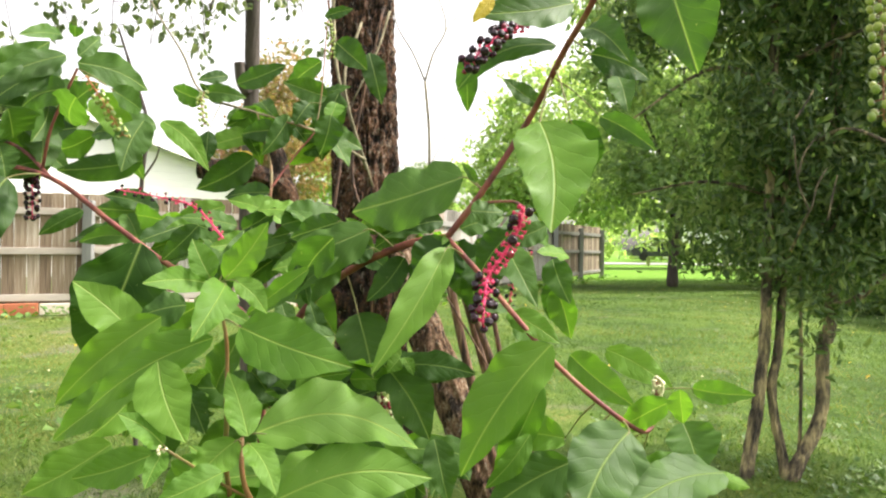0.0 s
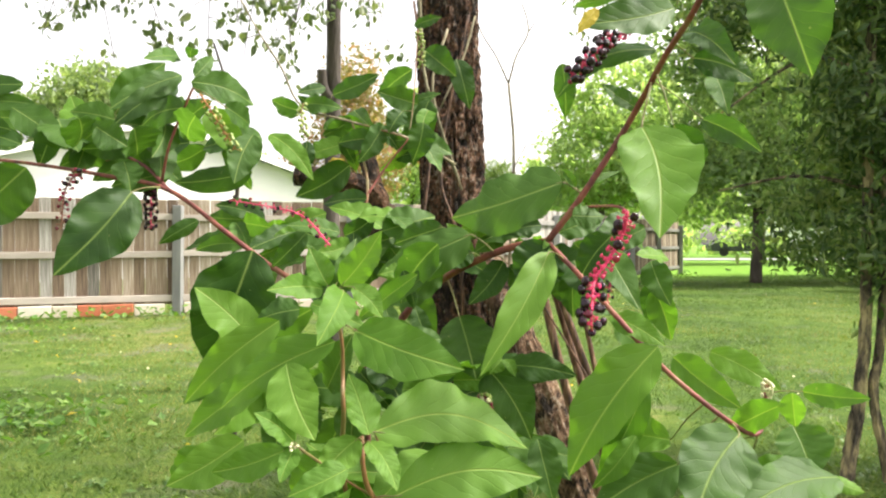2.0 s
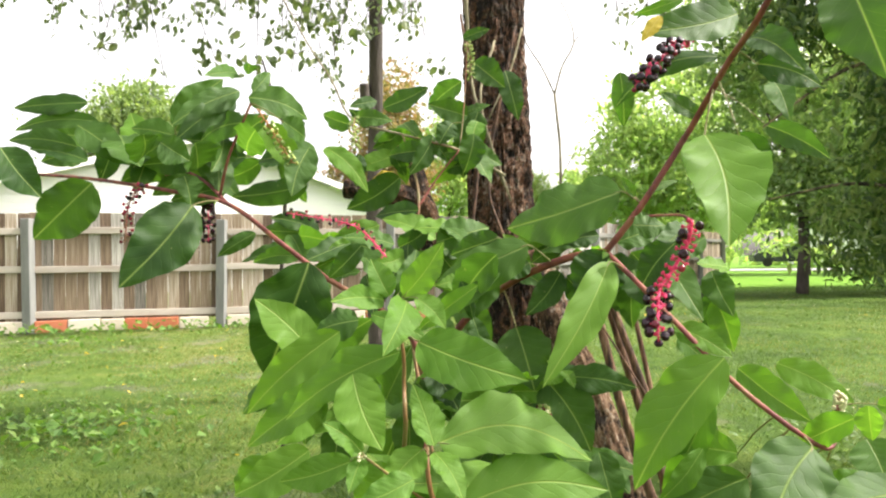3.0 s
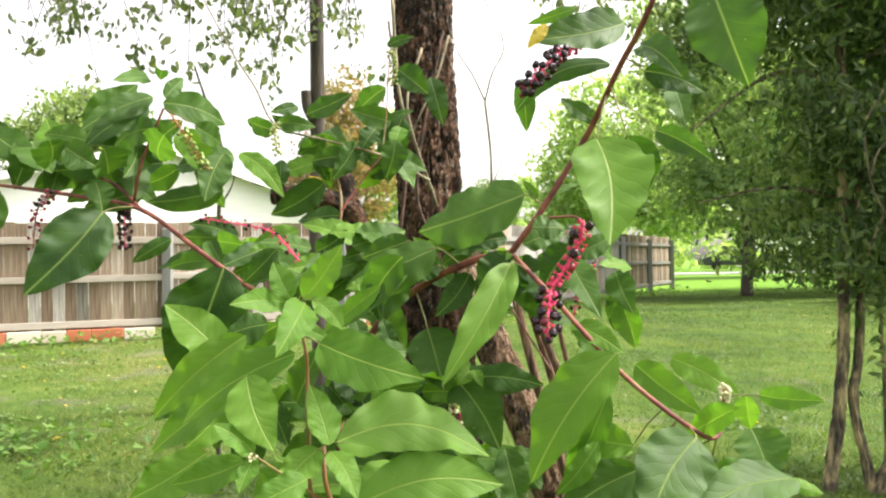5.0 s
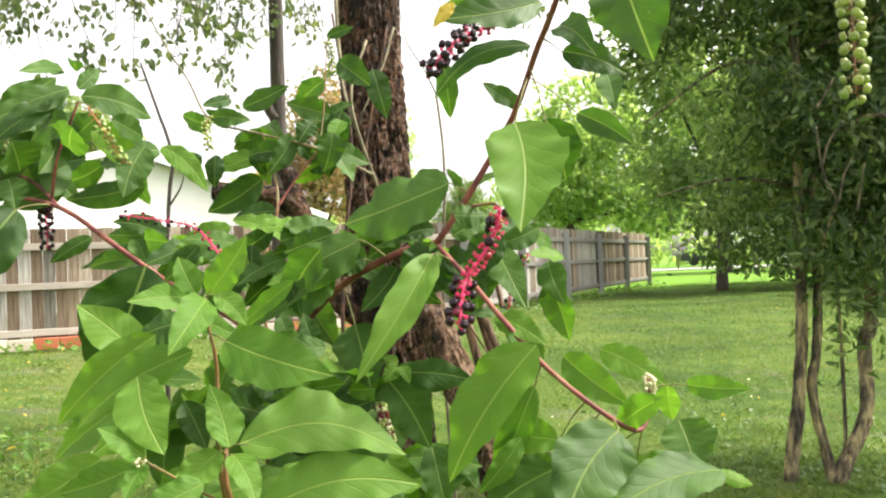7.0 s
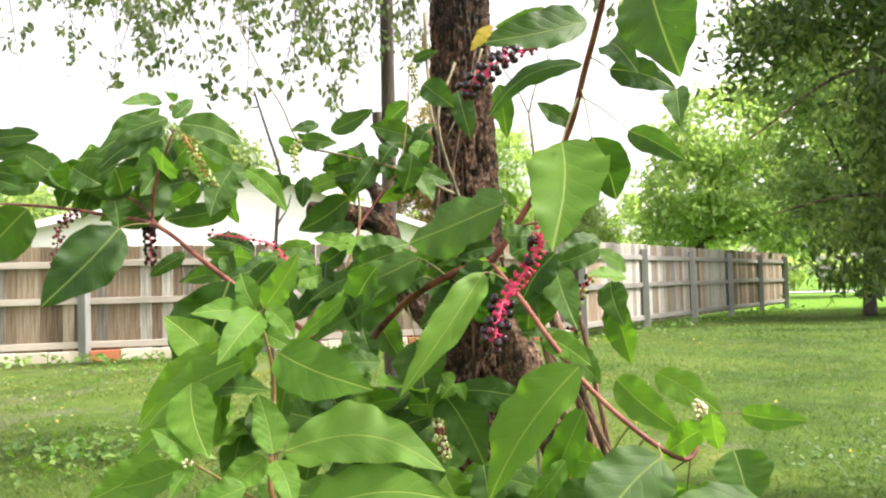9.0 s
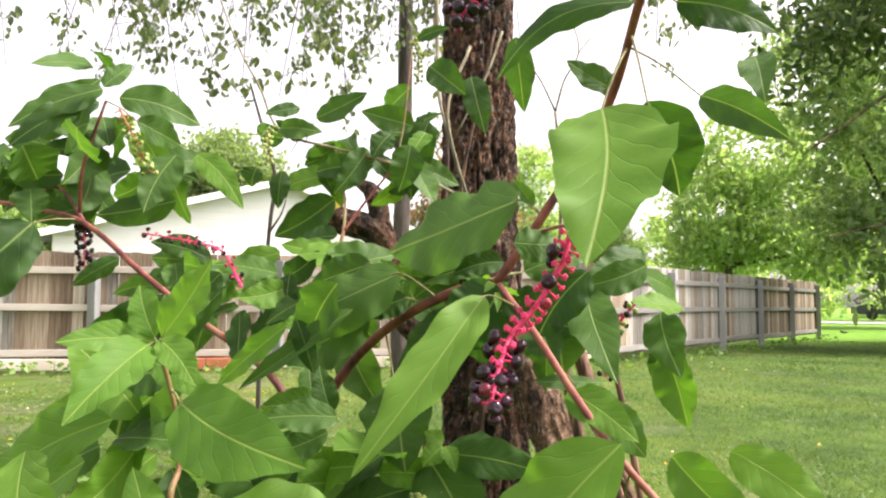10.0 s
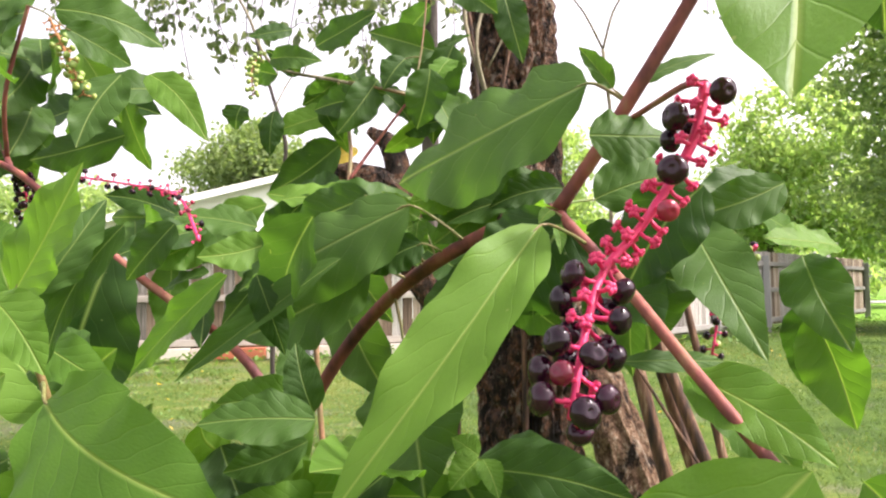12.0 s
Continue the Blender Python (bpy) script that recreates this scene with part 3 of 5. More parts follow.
# house behind the fence
def build_house():
    house = thing("house", (-9.9, 19.5, 0), "white sided gabled house with a grey shingle roof", "house")
    hw, dp, eave, peak = 5.8, 8.0, 2.65, 4.35
    turn = pose(-9.9, 19.5, 0, 0, 0, 42)
    bm = bmesh.new()
    prof = [(-hw, 0), (hw, 0), (hw, eave), (0, peak), (-hw, eave)]
    fr = [bm.verts.new((x, 0, z)) for x, z in prof]
    bk = [bm.verts.new((x, dp, z)) for x, z in prof]
    bm.faces.new(fr)
    bm.faces.new(bk[::-1])
    for i in range(5):
        j = (i + 1) % 5
        bm.faces.new((fr[j], fr[i], bk[i], bk[j]))
    wall = part("wall", bm, M_SIDING, house)
    wall.matrix_world = turn
    for i in range(22):
        z = 0.1 + i * 0.2
        half = hw if z < eave else hw * (peak - z) / (peak - eave)
        if half < 0.3:
            break
        b = box_bm((2 * half, 0.012, 0.195), 0.003)
        for v in b.verts:
            if v.co.z < 0:
                v.co.y -= 0.003
        lap = part("siding_board", b, M_SIDING, house)
        lap.matrix_world = turn @ pose(0, -0.012, z)
    ang = math.degrees(math.atan2(peak - eave, hw))
    run = math.hypot(hw, peak - eave) + 0.35
    for s in (-1, 1):
        r = part("roof", box_bm((run, dp + 0.8, 0.09), 0.01), M_ROOF, house, "grey shingle roof slope")
        r.matrix_world = turn @ pose(s * hw / 2 * (run / (run - 0.35)), dp / 2, (peak + eave) / 2 + 0.03, 0, s * ang, 0)
        t = part("fascia", box_bm((run, 0.03, 0.18), 0.004), M_SIDING, house)
        t.matrix_world = turn @ pose(s * hw / 2 * (run / (run - 0.35)), -0.42, (peak + eave) / 2 - 0.02, 0, s * ang, 0)


build_house()


# trees of the distance
def small_tree(name, at, trunk_h, trunk_r, blobs, count, size, leafmat, barkmat, seed, label, category="tree", clump=0.35, slim=0.55, kind=""):
    t = thing(name, (at[0], at[1], 0), label, category, kind=kind)
    rng = random.Random(seed)
    top = Vector((at[0] + rng.uniform(-0.2, 0.2), at[1], trunk_h))
    tube("trunk", [(at[0], at[1], -0.1), (at[0] + 0.05, at[1], trunk_h * 0.5), top], trunk_r * 1.2, trunk_r * 0.7, barkmat, t, knobs=0.06, sides=12)
    for c, r in blobs[:6]:
        c = Vector(c)
        tube("limb", [top - Vector((0, 0, trunk_h * 0.15)), (top + c) / 2 + Vector((0, 0, -0.15 * r[2])), c], trunk_r * 0.5, trunk_r * 0.12, barkmat, t, sides=7)
    crown("crown", blobs, count, size, leafmat, t, seed, clump=clump, slim=slim)
    return t


small_tree("maple_tree", (5.78, 18.4), 3.0, 0.12,
           [((5.2, 18.4, 3.9), (1.5, 1.6, 1.6)), ((7.2, 18.2, 3.9), (2.2, 1.8, 1.7)), ((6.0, 18.0, 6.4), (3.0, 2.4, 2.2)), ((4.3, 18.6, 3.0), (0.9, 1.0, 0.8)), ((8.4, 18.4, 2.6), (1.5, 1.2, 0.9)), ((4.6, 18.2, 5.2), (1.2, 1.3, 1.2)), ((5.6, 18.1, 2.5), (1.3, 1.2, 0.95)), ((7.0, 18.0, 2.3), (1.3, 1.2, 1.1))],
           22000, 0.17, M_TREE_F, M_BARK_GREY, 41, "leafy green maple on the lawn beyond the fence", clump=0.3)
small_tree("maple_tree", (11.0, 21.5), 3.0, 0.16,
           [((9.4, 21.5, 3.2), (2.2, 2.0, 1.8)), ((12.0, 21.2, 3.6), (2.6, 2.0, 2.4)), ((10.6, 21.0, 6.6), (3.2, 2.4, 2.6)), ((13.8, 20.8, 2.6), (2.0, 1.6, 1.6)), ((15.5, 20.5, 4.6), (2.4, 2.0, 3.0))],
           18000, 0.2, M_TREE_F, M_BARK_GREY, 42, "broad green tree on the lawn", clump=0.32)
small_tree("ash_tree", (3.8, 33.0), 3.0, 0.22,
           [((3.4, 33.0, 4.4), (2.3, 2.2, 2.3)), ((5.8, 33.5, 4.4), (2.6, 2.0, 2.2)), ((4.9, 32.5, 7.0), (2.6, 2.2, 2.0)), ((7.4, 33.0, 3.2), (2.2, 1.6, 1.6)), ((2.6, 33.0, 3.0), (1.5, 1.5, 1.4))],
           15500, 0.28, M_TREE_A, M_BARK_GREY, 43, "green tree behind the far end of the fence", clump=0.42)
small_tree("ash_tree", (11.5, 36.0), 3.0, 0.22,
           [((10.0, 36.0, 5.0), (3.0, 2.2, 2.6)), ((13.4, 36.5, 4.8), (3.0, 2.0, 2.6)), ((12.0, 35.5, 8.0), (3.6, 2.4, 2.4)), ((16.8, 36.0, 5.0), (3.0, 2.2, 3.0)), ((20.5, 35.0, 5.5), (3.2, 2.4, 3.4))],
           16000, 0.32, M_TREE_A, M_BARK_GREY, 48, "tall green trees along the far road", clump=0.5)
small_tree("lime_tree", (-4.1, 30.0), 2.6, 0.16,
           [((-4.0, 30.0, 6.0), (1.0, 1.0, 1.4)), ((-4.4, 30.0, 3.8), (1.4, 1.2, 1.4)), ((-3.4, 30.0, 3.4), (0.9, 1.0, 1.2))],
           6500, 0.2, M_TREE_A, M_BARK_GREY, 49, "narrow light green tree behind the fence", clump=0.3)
small_tree("autumn_tree", (-6.0, 27.0), 2.6, 0.18,
           [((-6.2, 27.0, 5.2), (1.4, 1.4, 1.7)), ((-5.4, 27.0, 4.2), (1.3, 1.3, 1.4)), ((-7.2, 27.0, 3.8), (1.3, 1.2, 1.3)), ((-6.1, 26.8, 7.0), (1.0, 1.0, 1.2))],
           8000, 0.2, M_TREE_C, M_BARK_GREY, 44, "small tree turning yellow and rust behind the fence", clump=0.32)
small_tree("pine_tree", (-1.0, 34.0), 4.0, 0.15,
           [((-1.0, 34.0, 2.2), (1.9, 1.8, 0.6)), ((-1.0, 34.0, 3.1), (1.5, 1.4, 0.5)), ((-1.0, 34.0, 3.9), (1.0, 1.0, 0.45)), ((-1.0, 34.0, 4.5), (0.5, 0.5, 0.4))],
           7000, 0.24, M_TREE_D, M_BARK_GREY, 45, "small green pine tree behind the fence", clump=0.3, slim=0.18)
small_tree("lime_tree", (-14.1, 23.0), 3.6, 0.2,
           [((-14.2, 23.0, 5.4), (1.5, 1.4, 1.2)), ((-13.1, 23.4, 5.0), (1.2, 1.2, 1.1)), ((-15.4, 22.8, 4.9), (1.2, 1.2, 1.1)), ((-14.0, 23.0, 6.3), (0.9, 0.9, 0.7))],
           10000, 0.2, M_TREE_E, M_BARK_GREY, 46, "light green tree behind the white house", clump=0.38)
small_tree("hedge_tree", (-17.6, 19.2), 2.2, 0.2,
           [((-17.6, 19.2, 3.2), (1.6, 1.4, 1.2)), ((-19.0, 18.0, 3.0), (1.5, 1.4, 1.1))],
           6000, 0.2, M_TREE_A, M_BARK_GREY, 47, "green tree behind the board fence", clump=0.4)


def far_woods():
    rng = np.random.default_rng(51)
    blobs = []
    for a in np.arange(-180, 180, 3.2):
        if -62 < a < -38:
            continue
        r = rng.uniform(60, 75)
        h = rng.uniform(3.0, 5.5)
        if -4 < a < 30:
            h *= 0.75
        blobs.append(((r * math.sin(radians(a)), r * math.cos(radians(a)), h * 0.75), (3.4, 3.0, h)))
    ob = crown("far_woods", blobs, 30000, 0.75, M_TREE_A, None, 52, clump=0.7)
    tagged(ob, "band of green trees closing the distance", "woods", kind="stuff")


far_woods()


def far_shrubs():
    rng = np.random.default_rng(57)
    blobs = [((x, 50.0 + rng.uniform(-1, 1), 1.0), (rng.uniform(1.4, 2.6), 1.2, rng.uniform(0.9, 2.4))) for x in np.arange(-6, 46, 2.7) if rng.random() < 0.85]
    blobs += [((x, 52.0, 4.4), (2.6, 1.8, 2.2)) for x in np.arange(2, 46, 4.3)]
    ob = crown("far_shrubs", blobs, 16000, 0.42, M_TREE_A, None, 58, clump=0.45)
    tagged(ob, "loose green shrubs and low branches along the far road", "shrubs", kind="stuff")


far_shrubs()


# street at the far side: strip of road, low white buildings, parked cars
def build_street():
    road = part("road", box_bm((160, 5, 0.05), 0.01), M_ROAD, None)
    road.matrix_world = pose(20, 44, 0.02)
    tagged(road, "pale grey road across the far edge of the lawn", "road", kind="structure")
    for x, y, w, h in ((23.6, 64, 8, 3.4), (35.0, 66, 9, 2.6), (10.0, 67, 6, 1.9)):
        hs = thing("far_house", (x, y, 0), "low white house across the road", "house", "houses across the road")
        ob = part("wall", box_bm((w, 5, h), 0.02), M_SIDING, hs)
        ob.matrix_world = pose(x, y, h / 2)
        bm = bmesh.new()
        pr = [(-w / 2 - 0.3, h), (w / 2 + 0.3, h), (0, h + 1.3)]
        a = [bm.verts.new((px, -2.8, pz)) for px, pz in pr]
        b = [bm.verts.new((px, 2.8, pz)) for px, pz in pr]
        bm.faces.new(a)
        bm.faces.new(b[::-1])
        for i in range(3):
            bm.faces.new((a[(i + 1) % 3], a[i], b[i], b[(i + 1) % 3]))
        r = part("roof", bm, M_ROOF, hs)
        r.matrix_world = pose(x, y, 0)
        for k in (-0.28, 0.28):
            wd = part("window", box_bm((1.1, 0.06, 0.9), 0.01), M_DARKGLASS, hs)
            wd.matrix_world = pose(x + k * w, y - 2.52, 1.5)
    for x, y in ((15.5, 52.5), (24.0, 52.5)):
        car = thing("parked_car", (x, y, 0), "dark grey car parked along the far road", "car", "parked cars")
        bm = bmesh.new()
        pr = [(-2.1, 0.35), (2.1, 0.35), (2.15, 0.8), (1.3, 0.95), (0.7, 1.42), (-0.9, 1.42), (-1.7, 0.95), (-2.15, 0.85)]
        a = [bm.verts.new((px, -0.85, pz)) for px, pz in pr]
        b = [bm.verts.new((px, 0.85, pz)) for px, pz in pr]
        bm.faces.new(a)
        bm.faces.new(b[::-1])
        for i in range(8):
            bm.faces.new((a[(i + 1) % 8], a[i], b[i], b[(i + 1) % 8]))
        bmesh.ops.bevel(bm, geom=list(bm.edges), offset=0.06, segments=2, affect="EDGES")
        ob = part("body", bm, M_CARPAINT, car)
        ob.matrix_world = pose(x, y, 0.05)
        g = part("side_window", box_bm((1.9, 0.02, 0.35), 0.01), M_DARKGLASS, car)
        g.matrix_world = pose(x - 0.1, y - 0.86, 1.22)
        for k in (-1.3, 1.3):
            w_bm = bmesh.new()
            bmesh.ops.create_cone(w_bm, cap_ends=True, segments=16, radius1=0.3, radius2=0.3, depth=0.2)
            wh = part("wheel", w_bm, M_TYRE, car)
            wh.matrix_world = pose(x + k, y - 0.8, 0.36, 90)


build_street()


# dark bushes under the right-hand trees
def bush(at, r, h, count, seed, label):
    t = thing("bush", (at[0], at[1], 0), label, "bush", "bushes at the lawn edge")
    for k in range(5):
        a = k * 1.3
        tube("stem", [(at[0], at[1], -0.02), (at[0] + 0.4 * r * math.cos(a), at[1] + 0.4 * r * math.sin(a), h * 0.7)], 0.03, 0.01, M_BARK_GREY, t, sides=6)
    crown("crown", [((at[0], at[1], h * 0.5), (r, r * 0.8, h * 0.5)), ((at[0] + r * 0.5, at[1], h * 0.35), (r * 0.8, r * 0.7, h * 0.4))], count, 0.1, M_TREE_B, t, seed, clump=0.18)


bush((7.9, 17.2), 1.3, 1.7, 6000, 61, "dense dark green bush at the edge of the lawn")
bush((7.9, 14.9), 1.3, 1.9, 6000, 62, "dense dark green bush at the edge of the lawn")
bush((7.4, 12.8), 1.2, 1.8, 6000, 63, "tall dark green bush at the edge of the lawn")
bush((6.9, 10.8), 1.1, 1.7, 6000, 64, "tall dark green bush at the edge of the lawn")
bush((6.5, 9.0), 1.0, 1.6, 6000, 65, "tall dark green bush at the edge of the lawn")


# a trunk with ridged bark
def bark_trunk(name, points, radii, parent, label="", sides=96, per=56, depth=0.24, seed=0, mat=None):
    line = spline(points, per)
    n = len(line)
    verts, faces = [], []
    side = Vector((1, 0.1, 0))
    seg = (len(radii) - 1) / (n - 1)
    dist = 0.0
    for i, c in enumerate(line):
        if i:
            dist += (c - line[i - 1]).length
        ax = (line[min(i + 1, n - 1)] - line[max(i - 1, 0)]).normalized()
        side = (side - ax * side.dot(ax)).normalized()
        up = ax.cross(side)
        k = i * seg
        j = min(int(k), len(radii) - 2)
        r = radii[j] + (radii[j + 1] - radii[j]) * (k - j)
        for s in range(sides):
            a = 2 * math.pi * s / sides
            ca, sa = math.cos(a), math.sin(a)
            split = noise.noise(Vector((ca * 5.0, sa * 5.0, dist * 5.5 + seed * 7)))
            crack = noise.noise(Vector((ca * 3.2 + 9, sa * 3.2, dist * 20 + seed * 3)))
            plate = min(1.0, abs(split) * 6.0) * (0.55 + 0.45 * min(1.0, abs(crack) * 7.0))
            flake = noise.noise(Vector((ca * 11, sa * 11, dist * 30 + seed)))
            rr = r * (1 + depth * (plate * 0.62 - 0.42) + depth * 0.30 * flake)
            verts.append(c + (side * math.cos(a) + up * math.sin(a)) * rr)
    for i in range(n - 1):
        for s in range(sides):
            s2 = (s + 1) % sides
            faces.append((i * sides + s, i * sides + s2, (i + 1) * sides + s2, (i + 1) * sides + s))
    faces.append(tuple(range(sides - 1, -1, -1)))
    faces.append(tuple((n - 1) * sides + s for s in range(sides)))
    return mesh_object(name, verts, faces, mat or M_BARK, parent, label, smooth=False)


# the shaggy evergreen with several thin trunks
def build_cedar():
    t = thing("cedar_tree", (1.45, 3.15, 0), "dark green shaggy evergreen with several thin trunks", "tree")
    bark_trunk("trunk", [(1.27, 3.06, -0.05), (1.28, 3.07, 0.05), (1.33, 3.08, 0.36), (1.37, 3.12, 0.7), (1.42, 3.2, 1.5), (1.5, 3.3, 3.2)], [0.029, 0.026, 0.024, 0.022, 0.02, 0.016], t, sides=20, per=14, depth=0.5, seed=1, mat=M_CEDAR_BARK)
    bark_trunk("trunk", [(1.43, 3.05, -0.05), (1.42, 3.06, 0.08), (1.38, 3.08, 0.36), (1.43, 3.12, 0.62), (1.5, 3.2, 1.6)], [0.02, 0.019, 0.018, 0.017, 0.014], t, sides=20, per=14, depth=0.5, seed=2, mat=M_CEDAR_BARK)
    bark_trunk("trunk", [(1.43, 3.03, -0.05), (1.45, 3.04, 0.02), (1.58, 3.08, 0.26), (1.61, 3.12, 0.55), (1.66, 3.15, 0.8), (1.72, 3.25, 2.8)], [0.029, 0.028, 0.026, 0.025, 0.024, 0.02], t, sides=20, per=14, depth=0.5, seed=3, mat=M_CEDAR_BARK)
    tube("trunk", [(1.50, 3.1, -0.05), (1.52, 3.12, 0.4), (1.54, 3.2, 1.2)], 0.008, 0.006, M_CEDAR_BARK, t, knobs=0.1, seed=4)
    tube("limb", [(1.63, 3.12, 0.70), (1.72, 3.05, 0.75), (1.80, 3.0, 0.85)], 0.018, 0.010, M_CEDAR_BARK, t, knobs=0.1, seed=5)
    tube("limb", [(1.344, 2.720, 1.085), (1.302, 2.720, 1.191), (1.286, 2.720, 1.354)], 0.0042, 0.0026, M_CEDAR_BARK, t, sides=6, knobs=0.15, seed=40)
    tube("limb", [(1.302, 2.720, 1.211), (1.327, 2.720, 1.293), (1.382, 2.720, 1.366)], 0.0042, 0.0026, M_CEDAR_BARK, t, sides=6, knobs=0.15, seed=41)
    tube("limb", [(1.352, 2.720, 1.085), (1.372, 2.720, 1.171), (1.404, 2.720, 1.233)], 0.0042, 0.0026, M_CEDAR_BARK, t, sides=6, knobs=0.15, seed=42)
    tube("limb", [(1.291, 2.720, 1.416), (1.325, 2.720, 1.467), (1.355, 2.720, 1.519)], 0.0042, 0.0026, M_CEDAR_BARK, t, sides=6, knobs=0.15, seed=43)
    tube("limb", [(1.412, 2.720, 1.049), (1.431, 2.720, 1.151), (1.445, 2.720, 1.213)], 0.0042, 0.0026, M_CEDAR_BARK, t, sides=6, knobs=0.15, seed=44)
    tube("limb", [(1.346, 2.720, 1.085), (1.42, 3.12, 0.82)], 0.005, 0.007, M_CEDAR_BARK, t, sides=6, seed=50)
    rng = random.Random(6)
    for k in range(16):
        z = 1.0 + k * 0.15
        a = k * 2.4
        tube("limb", [(1.5, 3.2, z), (1.5 + 0.35 * math.cos(a), 3.2 + 0.35 * math.sin(a), z + 0.1), (1.5 + 0.75 * math.cos(a), 3.2 + 0.7 * math.sin(a), z + rng.uniform(-0.15, 0.1))], 0.012, 0.004, M_CEDAR_BARK, t, sides=6)
    blobs = [((1.58, 3.25, 1.35), (0.44, 0.45, 0.32)), ((1.85, 3.2, 1.2), (0.45, 0.45, 0.28)), ((1.5, 3.25, 2.1), (0.7, 0.55, 0.34)), ((2.0, 3.3, 1.9), (0.75, 0.55, 0.55)), ((1.6, 3.3, 2.6), (0.6, 0.55, 0.5)), ((2.3, 3.3, 1.2), (0.5, 0.45, 0.3))]
    blobs += [((1.42, 3.05, 0.93), (0.2, 0.14, 0.14)), ((1.62, 3.0, 0.88), (0.2, 0.14, 0.16)), ((1.4, 3.1, 1.08), (0.14, 0.14, 0.14)), ((1.85, 3.05, 0.95), (0.2, 0.14, 0.14)), ((1.54, 3.1, 0.62), (0.04, 0.04, 0.16))]
    for k in range(26):
        a = rng.uniform(0, 6.28)
        z = rng.uniform(0.9, 2.9)
        rad = rng.uniform(0.5, 0.85) * (1.1 if z > 1.8 else 0.68)
        blobs.append(((1.65 + rad * math.cos(a), 3.22 + 0.7 * rad * math.sin(a), z), (0.16, 0.14, 0.2)))
    crown("crown", blobs, 50000, 0.05, M_TREE_B, t, 71, clump=0.09, flat=0.05, slim=0.36, hollow=0.2, fine=True)


build_cedar()


# the old tree
def hang_twigs(parent):
    """Thin drooping twigs with sprigs of small leaves under the crown."""
    rng = random.Random(81)
    nrng = np.random.default_rng(82)
    for k in range(72):
        if k < 58:
            x, y = rng.uniform(-2.7, -0.75), rng.uniform(2.9, 4.6)
            z1 = rng.uniform(1.72, 2.5) + 0.15 * (y - 3)
        else:
            x, y = rng.uniform(-0.1, 1.0), rng.uniform(3.0, 4.6)
            z1 = rng.uniform(2.0, 2.6)
        p0 = Vector((x + rng.uniform(-0.4, 0.4), y, 3.3))
        p2 = Vector((x, y, z1))
        p1 = (p0 + p2) / 2 + Vector((rng.uniform(-0.2, 0.2), 0, rng.uniform(0, 0.2)))
        line = spline([p0, p1, p2], 10)
        v, f = tube_data(line, lerp_radii(len(line), 0.005, 0.0015), 5)
        spots = []
        for m in range(rng.randint(5, 10)):
            a = line[rng.randint(6, len(line) - 1)]
            b = a + Vector((rng.uniform(-0.16, 0.16), rng.uniform(-0.12, 0.12), rng.uniform(-0.16, 0.02)))
            off = len(v)
            tv, tf = tube_data([a, (a + b) / 2 + Vector((0, 0, 0.015)), b], [0.002, 0.0015, 0.001], 4)
            v += tv
            f += [tuple(q + off for q in w) for w in tf]
            for q in range(rng.randint(6, 10)):
                spots.append(a.lerp(b, rng.uniform(0.3, 1.1)) + Vector((rng.gauss(0, 0.028), rng.gauss(0, 0.028), rng.gauss(-0.015, 0.025))))
        twig = mesh_object("twig", v, f, M_BARK_GREY, parent)
        lv, lf = leaf_cards(np.array(spots), nrng.uniform(0.03, 0.064, len(spots)), nrng, 0.0, 0.8, 0.6, True)
        mesh_object("twig_leaves", lv.tolist(), lf.tolist(), M_TWIG_LEAF, twig, smooth=False)


